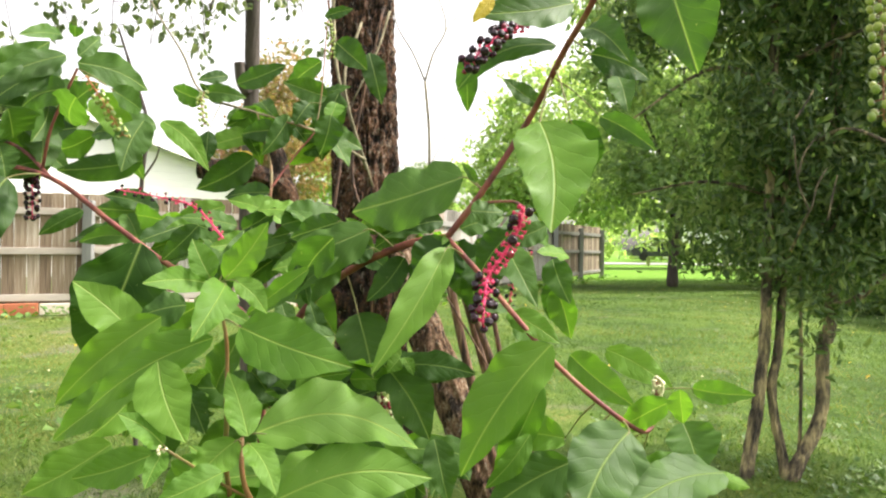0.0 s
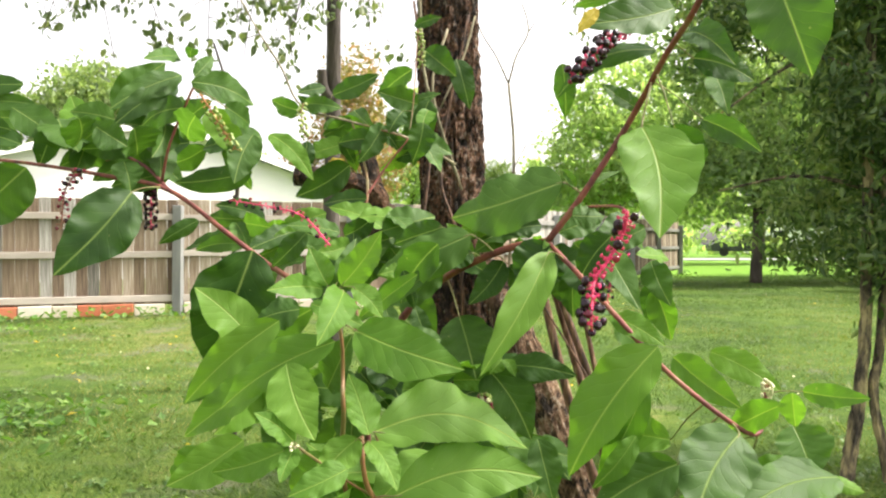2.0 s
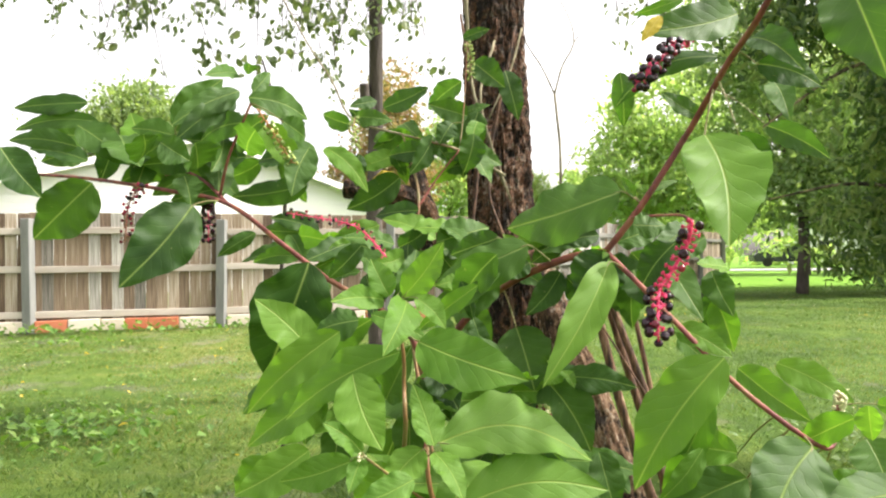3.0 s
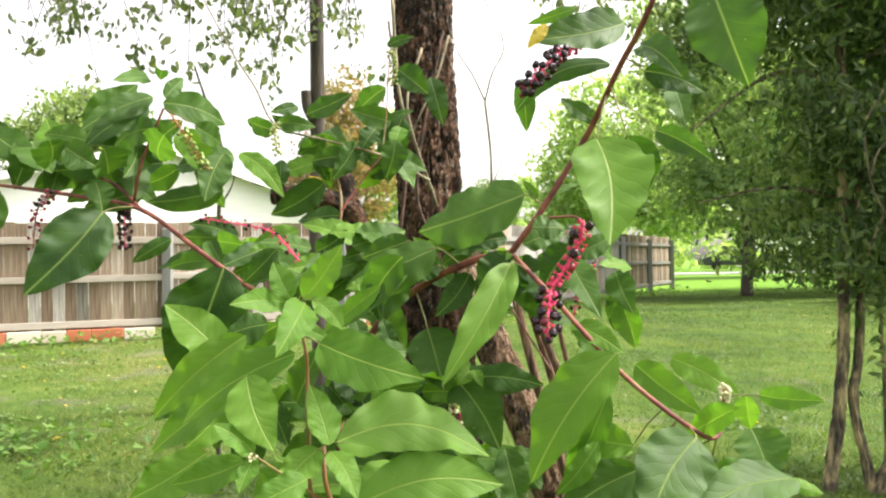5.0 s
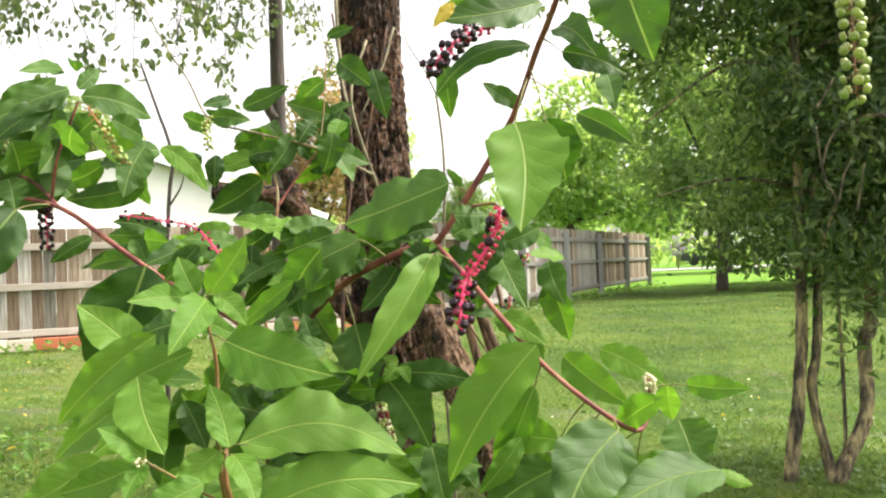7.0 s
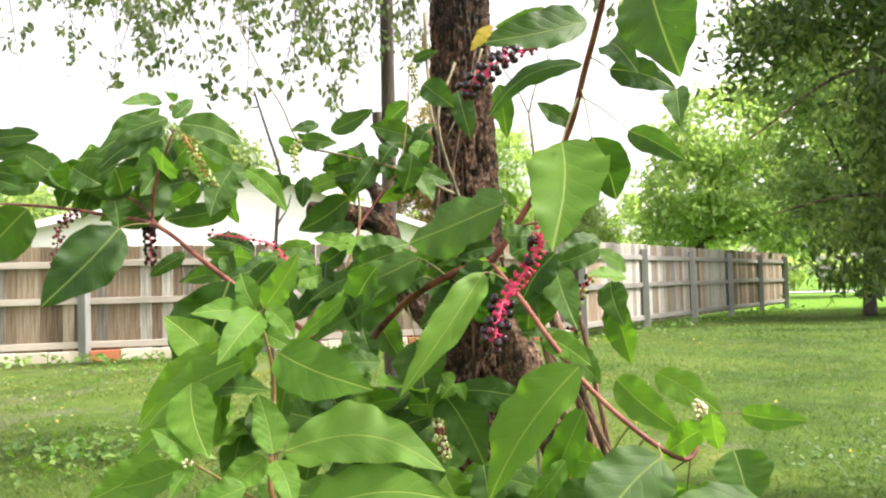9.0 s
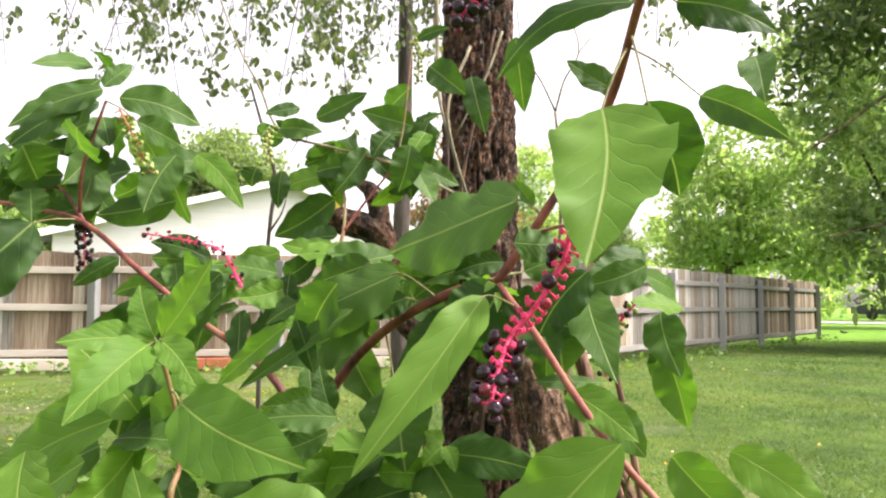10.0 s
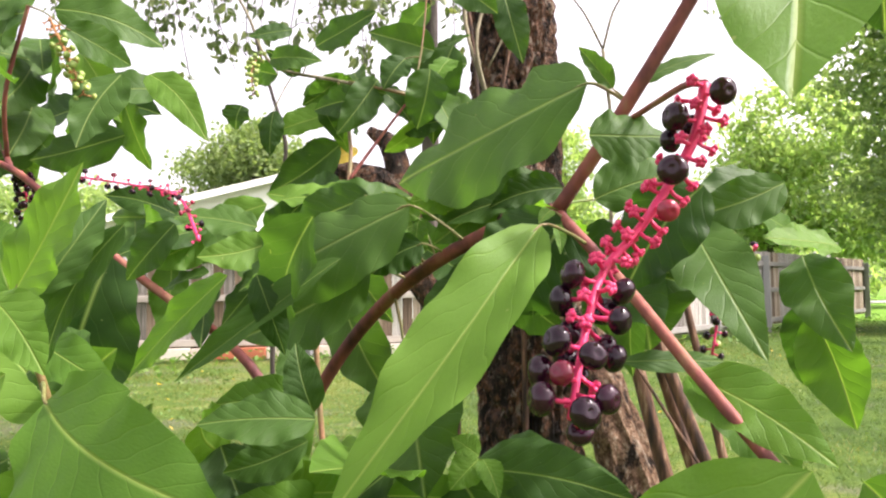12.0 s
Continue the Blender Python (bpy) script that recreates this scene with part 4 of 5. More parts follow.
def build_old_tree():
    t = thing("old_tree", (-0.22, 2.45, 0), "old tree with dark furrowed bark, broken limb and vines", "tree")
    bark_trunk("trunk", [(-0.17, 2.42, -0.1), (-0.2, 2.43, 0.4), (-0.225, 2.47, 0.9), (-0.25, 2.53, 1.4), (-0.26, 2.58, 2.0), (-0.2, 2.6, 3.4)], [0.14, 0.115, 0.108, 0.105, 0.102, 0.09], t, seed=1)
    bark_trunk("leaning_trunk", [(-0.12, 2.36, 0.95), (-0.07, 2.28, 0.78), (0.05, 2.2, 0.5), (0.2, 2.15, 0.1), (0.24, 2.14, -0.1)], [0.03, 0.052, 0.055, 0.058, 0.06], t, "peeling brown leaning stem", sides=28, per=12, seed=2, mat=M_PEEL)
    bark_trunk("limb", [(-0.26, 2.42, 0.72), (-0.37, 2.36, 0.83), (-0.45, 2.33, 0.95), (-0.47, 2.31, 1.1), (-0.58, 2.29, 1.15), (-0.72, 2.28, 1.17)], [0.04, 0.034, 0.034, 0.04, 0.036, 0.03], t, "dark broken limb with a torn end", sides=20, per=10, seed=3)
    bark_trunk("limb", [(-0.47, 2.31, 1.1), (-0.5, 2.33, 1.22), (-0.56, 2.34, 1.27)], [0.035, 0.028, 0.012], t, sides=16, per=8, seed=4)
    tube("limb", [(-0.3, 2.6, 2.3), (-0.9, 3.1, 3.0), (-1.7, 3.7, 3.4)], 0.04, 0.015, M_BARK_GREY, t)
    tube("limb", [(-0.2, 2.6, 2.6), (0.3, 3.2, 3.1), (0.7, 3.9, 3.4)], 0.035, 0.012, M_BARK_GREY, t)
    for a, b, c in (((-0.33, 2.28, 0.85), (-0.3, 2.36, 1.3), (-0.36, 2.42, 1.75)), ((-0.2, 2.33, 0.9), (-0.27, 2.38, 1.2), (-0.18, 2.42, 1.7))):
        tube("vine", [(a[0], a[1], 0.2), a, b, c], 0.007, 0.004, M_CANE, t, sides=6, knobs=0.1)
    for line, r in ((((-0.336, 2.360, 1.812), (-0.322, 2.330, 1.592), (-0.302, 2.300, 1.446), (-0.214, 2.270, 1.168)), 0.006), (((-0.247, 2.400, 1.649), (-0.285, 2.300, 1.429), (-0.191, 2.250, 1.116)), 0.005), (((-0.159, 2.420, 1.692), (-0.192, 2.360, 1.549), (-0.259, 2.300, 1.378)), 0.004)):
        tube("vine", line, r, r * 0.6, M_VINE_BARK, t, sides=6, knobs=0.15, seed=int(r * 1e4))
    hang_twigs(t)
    crown("crown", [((-1.0, 3.8, 4.2), (1.8, 1.4, 0.8)), ((0.4, 3.6, 4.3), (1.5, 1.4, 0.8)), ((-0.3, 2.0, 4.6), (1.6, 1.4, 0.8))], 5200, 0.07, M_TWIG_LEAF, t, 83, clump=0.16, slim=0.45)


build_old_tree()

small_trunk = thing("young_tree", (-1.24, 4.75, 0), "thin straight grey tree trunk with a broken side stub", "tree")
bark_trunk("trunk", [(-1.2, 4.72, -0.1), (-1.24, 4.75, 1.0), (-1.22, 4.75, 2.0), (-1.2, 4.7, 4.2)], [0.062, 0.054, 0.048, 0.04], small_trunk, sides=20, per=20, depth=0.1, seed=6, mat=M_BARK_GREY)
tube("stub", [(-1.235, 4.72, 1.90), (-1.275, 4.70, 1.98), (-1.285, 4.69, 2.09)], 0.036, 0.032, M_BARK_GREY, small_trunk)
crown("crown", [((-1.3, 4.7, 4.6), (0.9, 0.8, 0.6))], 1500, 0.07, M_TWIG_LEAF, small_trunk, 84, clump=0.16, slim=0.45)


# the bare forked sapling beside the old tree
sapling = thing("bare_sapling", (-0.04, 2.72, 0), "thin bare grey sapling with forked leafless twigs", "sapling")
tube("trunk", [(-0.03, 2.70, -0.05), (-0.06, 2.74, 0.6), (-0.035, 2.78, 1.25), (-0.054, 2.80, 1.555)], 0.0065, 0.0045, M_VINE_BARK, sapling, knobs=0.12, seed=3)
tube("twig", [(-0.054, 2.80, 1.555), (-0.10, 2.81, 1.66), (-0.165, 2.83, 1.78), (-0.19, 2.84, 1.95)], 0.0034, 0.0014, M_VINE_BARK, sapling, sides=6, seed=4)
tube("twig", [(-0.054, 2.80, 1.555), (-0.025, 2.81, 1.66), (0.02, 2.83, 1.755), (0.0, 2.84, 1.86), (-0.06, 2.85, 1.98)], 0.0036, 0.0015, M_VINE_BARK, sapling, sides=6, knobs=0.1, seed=5)
tube("twig", [(0.02, 2.83, 1.755), (0.055, 2.84, 1.80), (0.10, 2.85, 1.83)], 0.002, 0.001, M_VINE_BARK, sapling, sides=5, seed=6)
tube("twig", [(-0.042, 2.78, 1.22), (0.0, 2.77, 1.30), (0.035, 2.76, 1.36)], 0.002, 0.001, M_VINE_BARK, sapling, sides=5, seed=7)


thin_sapling = thing("bare_sapling", (-1.20, 3.0, 0), "thin crooked grey sapling stem with no leaves", "sapling")
tube("trunk", [(-1.20, 3.0, -0.05), (-1.22, 3.0, 0.6), (-1.191, 3.0, 1.195), (-1.168, 3.0, 1.401), (-1.225, 3.0, 1.60), (-1.262, 3.0, 1.712), (-1.29, 3.0, 1.80)], 0.010, 0.004, M_BARK_GREY, thin_sapling, knobs=0.15, seed=8)
tube("twig", [(-1.191, 3.0, 1.195), (-1.14, 3.0, 1.27), (-1.12, 3.0, 1.33)], 0.005, 0.002, M_BARK_GREY, thin_sapling, sides=6, seed=9)


# dry canes leaning beside the old tree
def build_canes():
    for k, (a, b, r) in enumerate((((0.02, 2.02, 0.92), (0.30, 1.98, 0.0), 0.013), ((0.045, 2.03, 0.93), (0.34, 2.02, 0.0), 0.012), ((0.06, 2.0, 0.89), (0.37, 1.96, 0.0), 0.011), ((0.075, 2.05, 0.86), (0.31, 2.07, 0.0), 0.009), ((0.13, 2.1, 0.9), (0.23, 2.06, 0.0), 0.008), ((0.0, 1.98, 0.86), (0.40, 1.9, 0.0), 0.003))):
        t = thing("dry_cane", b, "dead brown cane leaning towards the old tree", "cane", "dead canes by the old tree")
        m = (Vector(a) + Vector(b)) / 2 + Vector((0.015 * (k - 2), 0, 0.01))
        tube("cane", [b, m, a], r * 1.15, r * 0.8, M_CANE, t, knobs=0.08, seed=k, sides=8)


build_canes()


# the pokeweed
poke = thing("pokeweed", (-0.2, 1.5, 0), "pokeweed plant with broad green leaves, red stems and berries", "plant")
FACE = Vector((0.08, 0.15, 0.93))
stem_points = []


def stem(points, r0, r1, mat=None, label="", per=8):
    line = spline(points, per)
    stem_points.extend(line)
    v, f = tube_data(line, lerp_radii(len(line), r0 * 0.56, r1 * 0.64), 12, 0.03, len(stem_points))
    return mesh_object("stem", v, f, mat or M_STEM, poke, label)


stem([(-0.2, 1.5, -0.03), (-0.32, 1.53, 0.40), (-0.337, 1.540, 0.646), (-0.295, 1.540, 0.748), (-0.231, 1.530, 0.836), (-0.143, 1.480, 0.900), (-0.045, 1.425, 0.942), (0.028, 1.385, 0.956)], 0.0150, 0.0108, label="thick reddish stem")
stem([(0.028, 1.379, 0.955), (0.090, 1.360, 1.038), (0.170, 1.345, 1.165), (0.209, 1.242, 1.249), (0.237, 1.138, 1.302), (0.27, 1.05, 1.40), (0.28, 1.0, 1.5)], 0.011, 0.006)
stem([(0.028, 1.379, 0.955), (0.085, 1.325, 0.892), (0.145, 1.25, 0.820), (0.205, 1.21, 0.752), (0.287, 1.180, 0.685), (0.34, 1.2, 0.66), (0.363, 1.237, 0.714)], 0.0085, 0.005)
stem([(-0.332, 1.540, 0.640), (-0.342, 1.545, 0.720), (-0.368, 1.550, 0.785), (-0.435, 1.560, 0.838), (-0.552, 1.575, 0.902), (-0.650, 1.555, 0.980), (-0.776, 1.556, 1.070), (-0.946, 1.598, 1.108), (-1.2, 1.68, 1.15), (-1.424, 1.776, 1.177)], 0.013, 0.006)
stem([(-0.776, 1.556, 1.070), (-0.85, 1.60, 1.125), (-0.923, 1.64, 1.155), (-0.98, 1.66, 1.15)], 0.008, 0.004)
stem([(-0.80, 1.57, 1.09), (-0.76, 1.53, 1.17), (-0.70, 1.51, 1.28)], 0.006, 0.004)
stem([(-0.24, 1.45, -0.03), (-0.31, 1.25, 0.5), (-0.30, 1.17, 0.69), (-0.306, 1.19, 0.739), (-0.305, 1.18, 0.80), (-0.315, 1.16, 0.875)], 0.008, 0.004, M_STEM_GREEN)
stem([(-0.19, 1.42, -0.03), (-0.22, 1.12, 0.50), (-0.24, 1.05, 0.62), (-0.248, 1.065, 0.678)], 0.008, 0.005, M_STEM_GREEN)
stem([(-0.24, 1.1, 0.58), (-0.27, 1.05, 0.62), (-0.31, 0.97, 0.685)], 0.0035, 0.003, M_STEM_GREEN)
stem([(-0.22, 1.6, -0.03), (-0.42, 1.80, 0.8), (-0.41, 1.90, 1.08), (-0.44, 1.96, 1.20), (-0.469, 1.983, 1.283)], 0.009, 0.004, M_STEM_GREEN)
stem([(-0.20, 2.12, 1.18), (-0.318, 1.969, 1.236), (-0.469, 1.983, 1.283), (-0.607, 1.980, 1.329), (-0.668, 1.985, 1.440), (-0.750, 2.020, 1.560), (-0.896, 2.120, 1.795)], 0.0075, 0.003, M_VINE_BARK, "pale thin climbing twig")
stem([(-0.41, 1.90, 1.08), (-0.37, 1.93, 1.15), (-0.308, 1.944, 1.230)], 0.006, 0.003)
stem([(-0.308, 1.944, 1.230), (-0.30, 1.98, 1.34), (-0.29, 2.0, 1.53)], 0.0035, 0.0025, M_STEM_GREEN)
stem([(-0.432, 1.95, 1.27), (-0.37, 1.95, 1.25), (-0.308, 1.944, 1.230)], 0.004, 0.003, M_STEM_GREEN)


def leaf(base, tip, width, roll=0.0, fold=None, arch=None, bend=None, young_lit=False, yellow=False):
    """One leaf with its stalk. It faces the open side; roll turns it round its midrib."""
    base, tip = Vector(base), Vector(tip)
    rng = random.Random(hash((round(base.x * 1000), round(base.y * 1000), round(tip.z * 1000))))
    fold = rng.choice((0.32, 0.22, 0.1, -0.18)) if fold is None else fold
    arch = rng.uniform(0.05, 0.2) if arch is None else arch
    twist = rng.uniform(-0.35, 0.35)
    ax = tip - base
    ln = ax.length
    ax.normalize()
    mid = (base + tip) / 2
    nrm = (FACE - mid).normalized() + Vector((0, 0, 0.35))
    nrm = (nrm - ax * nrm.dot(ax)).normalized()
    nrm = Matrix.Rotation(radians(roll + rng.uniform(-14, 14)), 3, ax) @ nrm
    side = ax.cross(nrm)
    nv, nu = 28, 10
    half = width / 2
    ph, ph2 = rng.uniform(0, 6.3), rng.uniform(0, 6.3)
    bend = rng.uniform(-0.06, 0.06) if bend is None else bend
    lop = rng.uniform(-0.10, 0.10)
    curl = rng.uniform(0.0, 0.10)
    verts, faces, uvs, mi = [], [], [], []
    for j in range(nv + 1):
        v = j / nv
        prof = 2.87 * v ** 0.62 * (1 - v) ** 0.95
        droop = -arch * ln * (v - 0.35) ** 2 * 2.2 + arch * ln * 0.27
        for i in range(nu + 1):
            u = i / nu * 2 - 1
            e = abs(u)
            wob = 0.050 * width * e * e * (math.sin(v * 15 + ph + (2.1 if u > 0 else 0)) + 0.7 * math.sin(v * 31 + ph2 + (0.9 if u > 0 else 0)))
            ruff = 0.016 * width * math.sin(v * 40 - e * 9 + ph) * e * (1 - e)
            edge = (1 + lop * (1 if u > 0 else -1)) * (1 + (0.040 * math.sin(v * 13 + ph2 + (1.3 if u > 0 else 0)) + 0.018 * math.sin(v * 37 + ph)) * e)
            p = base + ax * (ln * v) + side * (u * half * prof * edge + bend * ln * math.sin(v * math.pi)) + nrm * (droop + fold * half * prof * e ** 1.3 - curl * half * e ** 4 * prof + twist * (v - 0.4) * u * half * prof + (wob + ruff) * min(1, prof * 1.5))
            verts.append(p)
            uvs.append((u * 0.5 * max(prof, 0.05) + 0.5, v))
    w = nu + 1
    for j in range(nv):
        for i in range(nu):
            faces.append((j * w + i, j * w + i + 1, (j + 1) * w + i + 1, (j + 1) * w + i))
            mi.append(0)
    near = min(stem_points, key=lambda q: (q - base).length)
    gap = (near - base).length
    if gap < 0.11 and (base - near).dot(ax) > 0.25 * gap:
        pl = spline([near, (near + base) / 2 + Vector((0, 0, 0.05 * gap)), base, base + ax * (ln * 0.12)], 3)
        off = len(verts)
        pr = 0.0008 + 0.007 * min(width, 0.12)
        tv, tf = tube_data(pl, lerp_radii(len(pl), pr * 1.25, pr * 0.6), 6)
        verts += tv
        uvs += [(0.5, 0.0)] * len(tv)
        faces += [tuple(a + off for a in q) for q in tf]
        mi += [1] * len(tf)
    return mesh_object("leaf", verts, faces, [M_OLDLEAF if yellow else M_YOUNG_LIT if young_lit else M_LEAF, M_PETIOLE], poke, "yellowed leaf" if yellow else "", uvs=uvs, mat_index=mi)


# -- foliage of the pokeweed --
leaf((0.028, 1.301, 0.937), (-0.084, 1.150, 0.759), 0.065, fold=.36, arch=.12, bend=-.04, young_lit=True)
leaf((0.056, 1.381, 1.063), (-0.162, 1.469, 1.010), 0.134, roll=4, fold=-.12, arch=.1)
leaf((0.171, 1.229, 1.137), (0.164, 1.046, 0.967), 0.117, roll=10, fold=.25, arch=.08, young_lit=True)
leaf((-0.274, 1.143, 0.819), (-0.106, 1.086, 0.778), 0.088, fold=.1, arch=.16, bend=.05, young_lit=True)
leaf((-0.230, 1.065, 0.684), (-0.008, 1.150, 0.646), 0.102, arch=.06, bend=-.16, fold=.12, young_lit=True)
leaf((-0.201, 1.060, 0.595), (0.011, 1.120, 0.610), 0.090, arch=.05, bend=-.10, fold=.1, young_lit=True)
leaf((0.188, 1.192, 0.792), (0.045, 1.150, 0.603), 0.094, fold=.32, arch=.1, bend=.03, young_lit=True)
leaf((0.160, 1.220, 0.647), (0.088, 1.200, 0.569), 0.038, fold=.1, young_lit=True)
leaf((-0.281, 1.096, 0.883), (-0.286, 0.991, 0.826), 0.051, fold=.3, arch=.2, young_lit=True)
leaf((-0.268, 1.096, 0.889), (-0.221, 1.088, 0.846), 0.035, fold=.2, arch=.15, young_lit=True)
leaf((-0.322, 1.160, 0.887), (-0.354, 1.169, 0.948), 0.041, fold=.25, young_lit=True)
leaf((-0.294, 1.134, 0.888), (-0.230, 1.123, 0.972), 0.050, fold=.2, arch=.05, young_lit=True)
leaf((-0.337, 1.186, 0.880), (-0.392, 1.092, 0.886), 0.042, fold=.2, arch=.1, young_lit=True)
leaf((-0.310, 1.170, 0.890), (-0.284, 1.200, 0.964), 0.040, fold=.2)
leaf((-0.232, 1.037, 0.687), (-0.268, 1.062, 0.766), 0.049, fold=.15, arch=-.08, young_lit=True)
leaf((-0.235, 1.050, 0.675), (-0.185, 1.000, 0.627), 0.040, fold=.2, young_lit=True)
leaf((-0.250, 1.050, 0.679), (-0.296, 1.000, 0.630), 0.051, fold=.2, young_lit=True)
leaf((-0.316, 0.968, 0.693), (-0.360, 0.944, 0.738), 0.035, fold=.25, young_lit=True)
leaf((-0.317, 0.970, 0.687), (-0.324, 0.930, 0.653), 0.026, fold=.3, young_lit=True)
leaf((-0.334, 0.980, 0.679), (-0.433, 0.970, 0.651), 0.046, fold=.2, young_lit=True)
leaf((-0.338, 1.003, 0.790), (-0.287, 0.958, 0.701), 0.066, fold=.2, arch=.1, young_lit=True)
leaf((-0.282, 1.048, 0.815), (-0.459, 1.045, 0.716), 0.061, fold=.15, arch=.12, bend=.04, young_lit=True)
leaf((-0.430, 1.250, 0.822), (-0.591, 1.220, 0.683), 0.070, fold=.2, arch=.1, young_lit=True)
leaf((-0.417, 1.050, 0.672), (-0.509, 1.000, 0.620), 0.062, fold=.2, young_lit=True)
leaf((-0.254, 1.000, 0.651), (-0.320, 0.950, 0.632), 0.043, fold=.2, young_lit=True)
leaf((-0.088, 1.450, 0.716), (-0.001, 1.400, 0.590), 0.095, fold=.2)
leaf((0.009, 1.350, 0.603), (0.034, 1.300, 0.511), 0.058, fold=.25)
leaf((-0.111, 1.620, 0.686), (0.067, 1.550, 0.684), 0.068, fold=-.1, arch=.1)
leaf((0.359, 1.161, 0.712), (0.298, 1.237, 0.652), 0.046, fold=.2, young_lit=True)
leaf((0.363, 1.127, 0.737), (0.370, 1.133, 0.686), 0.035, fold=.25, young_lit=True)
leaf((0.416, 1.230, 0.719), (0.491, 1.174, 0.722), 0.037, fold=.2, arch=.1, young_lit=True)
leaf((0.405, 1.240, 0.663), (0.412, 1.180, 0.601), 0.081, fold=.2)
leaf((0.448, 1.180, 0.602), (0.271, 1.060, 0.589), 0.080, fold=.2, arch=.08)
leaf((0.297, 1.150, 0.671), (0.204, 1.020, 0.584), 0.105, fold=.22, arch=.08)
leaf((0.240, 1.329, 0.756), (0.330, 1.255, 0.687), 0.059, fold=.2, young_lit=True)
leaf((0.303, 1.334, 0.765), (0.390, 1.244, 0.718), 0.053, fold=.15, arch=.15, young_lit=True)
leaf((0.128, 1.280, 0.831), (0.202, 1.210, 0.795), 0.045, fold=.15, arch=.12, young_lit=True)
leaf((0.146, 1.360, 0.805), (0.214, 1.400, 0.738), 0.054, fold=.2)
leaf((0.246, 1.520, 0.881), (0.238, 1.550, 0.791), 0.053, fold=.1)
leaf((0.234, 1.500, 0.917), (0.253, 1.420, 0.842), 0.056, fold=.2, arch=.15)
leaf((0.138, 1.450, 0.942), (0.178, 1.300, 0.854), 0.062, fold=.2)
leaf((0.080, 1.420, 0.921), (0.109, 1.320, 0.865), 0.068, fold=.25)
leaf((0.203, 1.666, 0.978), (0.285, 1.796, 0.945), 0.043, fold=.1, arch=.2)
leaf((0.052, 1.450, 0.972), (0.138, 1.470, 1.000), 0.066, fold=.1, arch=.15)
leaf((0.210, 1.600, 1.010), (0.126, 1.520, 0.955), 0.058, fold=.15)
leaf((-0.112, 1.398, 0.969), (-0.296, 1.400, 0.897), 0.090, roll=8, fold=-.2, arch=.14)
leaf((-0.170, 1.440, 0.912), (-0.305, 1.410, 0.845), 0.086, fold=.2)
leaf((-0.188, 1.220, 0.902), (-0.299, 1.240, 0.823), 0.036, fold=.2, young_lit=True)
leaf((-0.294, 1.500, 0.830), (-0.261, 1.460, 0.767), 0.038, fold=.2)
leaf((-0.205, 1.380, 0.778), (-0.304, 1.360, 0.784), 0.047, fold=.15, arch=.15, young_lit=True)
leaf((-0.139, 1.460, 0.811), (-0.103, 1.400, 0.701), 0.101, fold=.25, arch=.1)
leaf((-0.052, 1.450, 0.717), (0.084, 1.420, 0.708), 0.057, fold=.12, arch=.12)
leaf((0.080, 1.360, 0.831), (0.162, 1.400, 0.832), 0.020, fold=.1, arch=.12)
leaf((-0.743, 1.595, 1.313), (-0.632, 1.702, 1.282), 0.073, fold=.12, arch=.16, bend=-.06)
leaf((-0.560, 1.580, 1.191), (-0.457, 1.560, 1.097), 0.050, fold=.2, arch=.2, young_lit=True)
leaf((-0.589, 1.560, 1.188), (-0.607, 1.500, 1.080), 0.069, fold=.2)
leaf((-0.598, 1.579, 1.109), (-0.785, 1.582, 1.089), 0.060, fold=-.15, arch=.1)
leaf((-0.484, 2.020, 1.171), (-0.635, 2.000, 1.083), 0.085, fold=.15)
leaf((-0.526, 2.000, 1.361), (-0.397, 1.987, 1.413), 0.060, fold=.2, arch=.1)
leaf((-0.316, 2.077, 1.444), (-0.441, 2.192, 1.390), 0.072, fold=.2)
leaf((-0.203, 2.220, 1.505), (-0.162, 2.200, 1.356), 0.072, fold=.1)
leaf((-0.479, 1.750, 1.026), (-0.611, 1.730, 0.974), 0.064, fold=.1, young_lit=True)
leaf((0.187, 1.283, 0.714), (0.103, 1.283, 0.550), 0.056, young_lit=True)
leaf((-0.582, 1.536, 0.940), (-0.679, 1.535, 0.684), 0.169, fold=.4)
leaf((-0.428, 1.182, 0.739), (-0.576, 1.186, 0.638), 0.066, young_lit=True)
leaf((-0.302, 1.076, 0.644), (-0.361, 1.083, 0.581), 0.062, young_lit=True)
leaf((0.459, 1.233, 0.583), (0.513, 1.233, 0.564), 0.025, young_lit=True)
leaf((0.069, 1.541, 0.918), (0.096, 1.551, 0.823), 0.116)
leaf((-0.074, 1.454, 0.989), (-0.138, 1.457, 0.982), 0.041, young_lit=True)
leaf((-0.115, 1.461, 0.938), (-0.171, 1.445, 0.928), 0.040, young_lit=True)
leaf((-0.167, 1.433, 0.984), (-0.263, 1.430, 0.952), 0.058)
leaf((-0.163, 1.304, 0.952), (-0.246, 1.384, 0.839), 0.069)
leaf((-0.745, 1.554, 1.318), (-0.846, 1.442, 1.229), 0.060)
leaf((-0.727, 1.506, 1.343), (-0.733, 1.385, 1.317), 0.034)
leaf((-0.684, 1.483, 1.297), (-0.662, 1.530, 1.351), 0.033)
leaf((-0.719, 1.538, 1.349), (-0.654, 1.419, 1.345), 0.027)
leaf((-0.755, 1.557, 1.295), (-0.831, 1.433, 1.194), 0.055)
leaf((-0.708, 1.480, 1.233), (-0.872, 1.587, 1.209), 0.068)
leaf((-0.628, 1.364, 1.195), (-0.706, 1.490, 1.161), 0.073)
leaf((-0.630, 1.503, 1.239), (-0.601, 1.604, 1.215), 0.051)
leaf((-0.776, 1.411, 1.183), (-0.799, 1.472, 1.134), 0.086)
leaf((-0.866, 1.374, 1.196), (-0.938, 1.476, 1.151), 0.069)
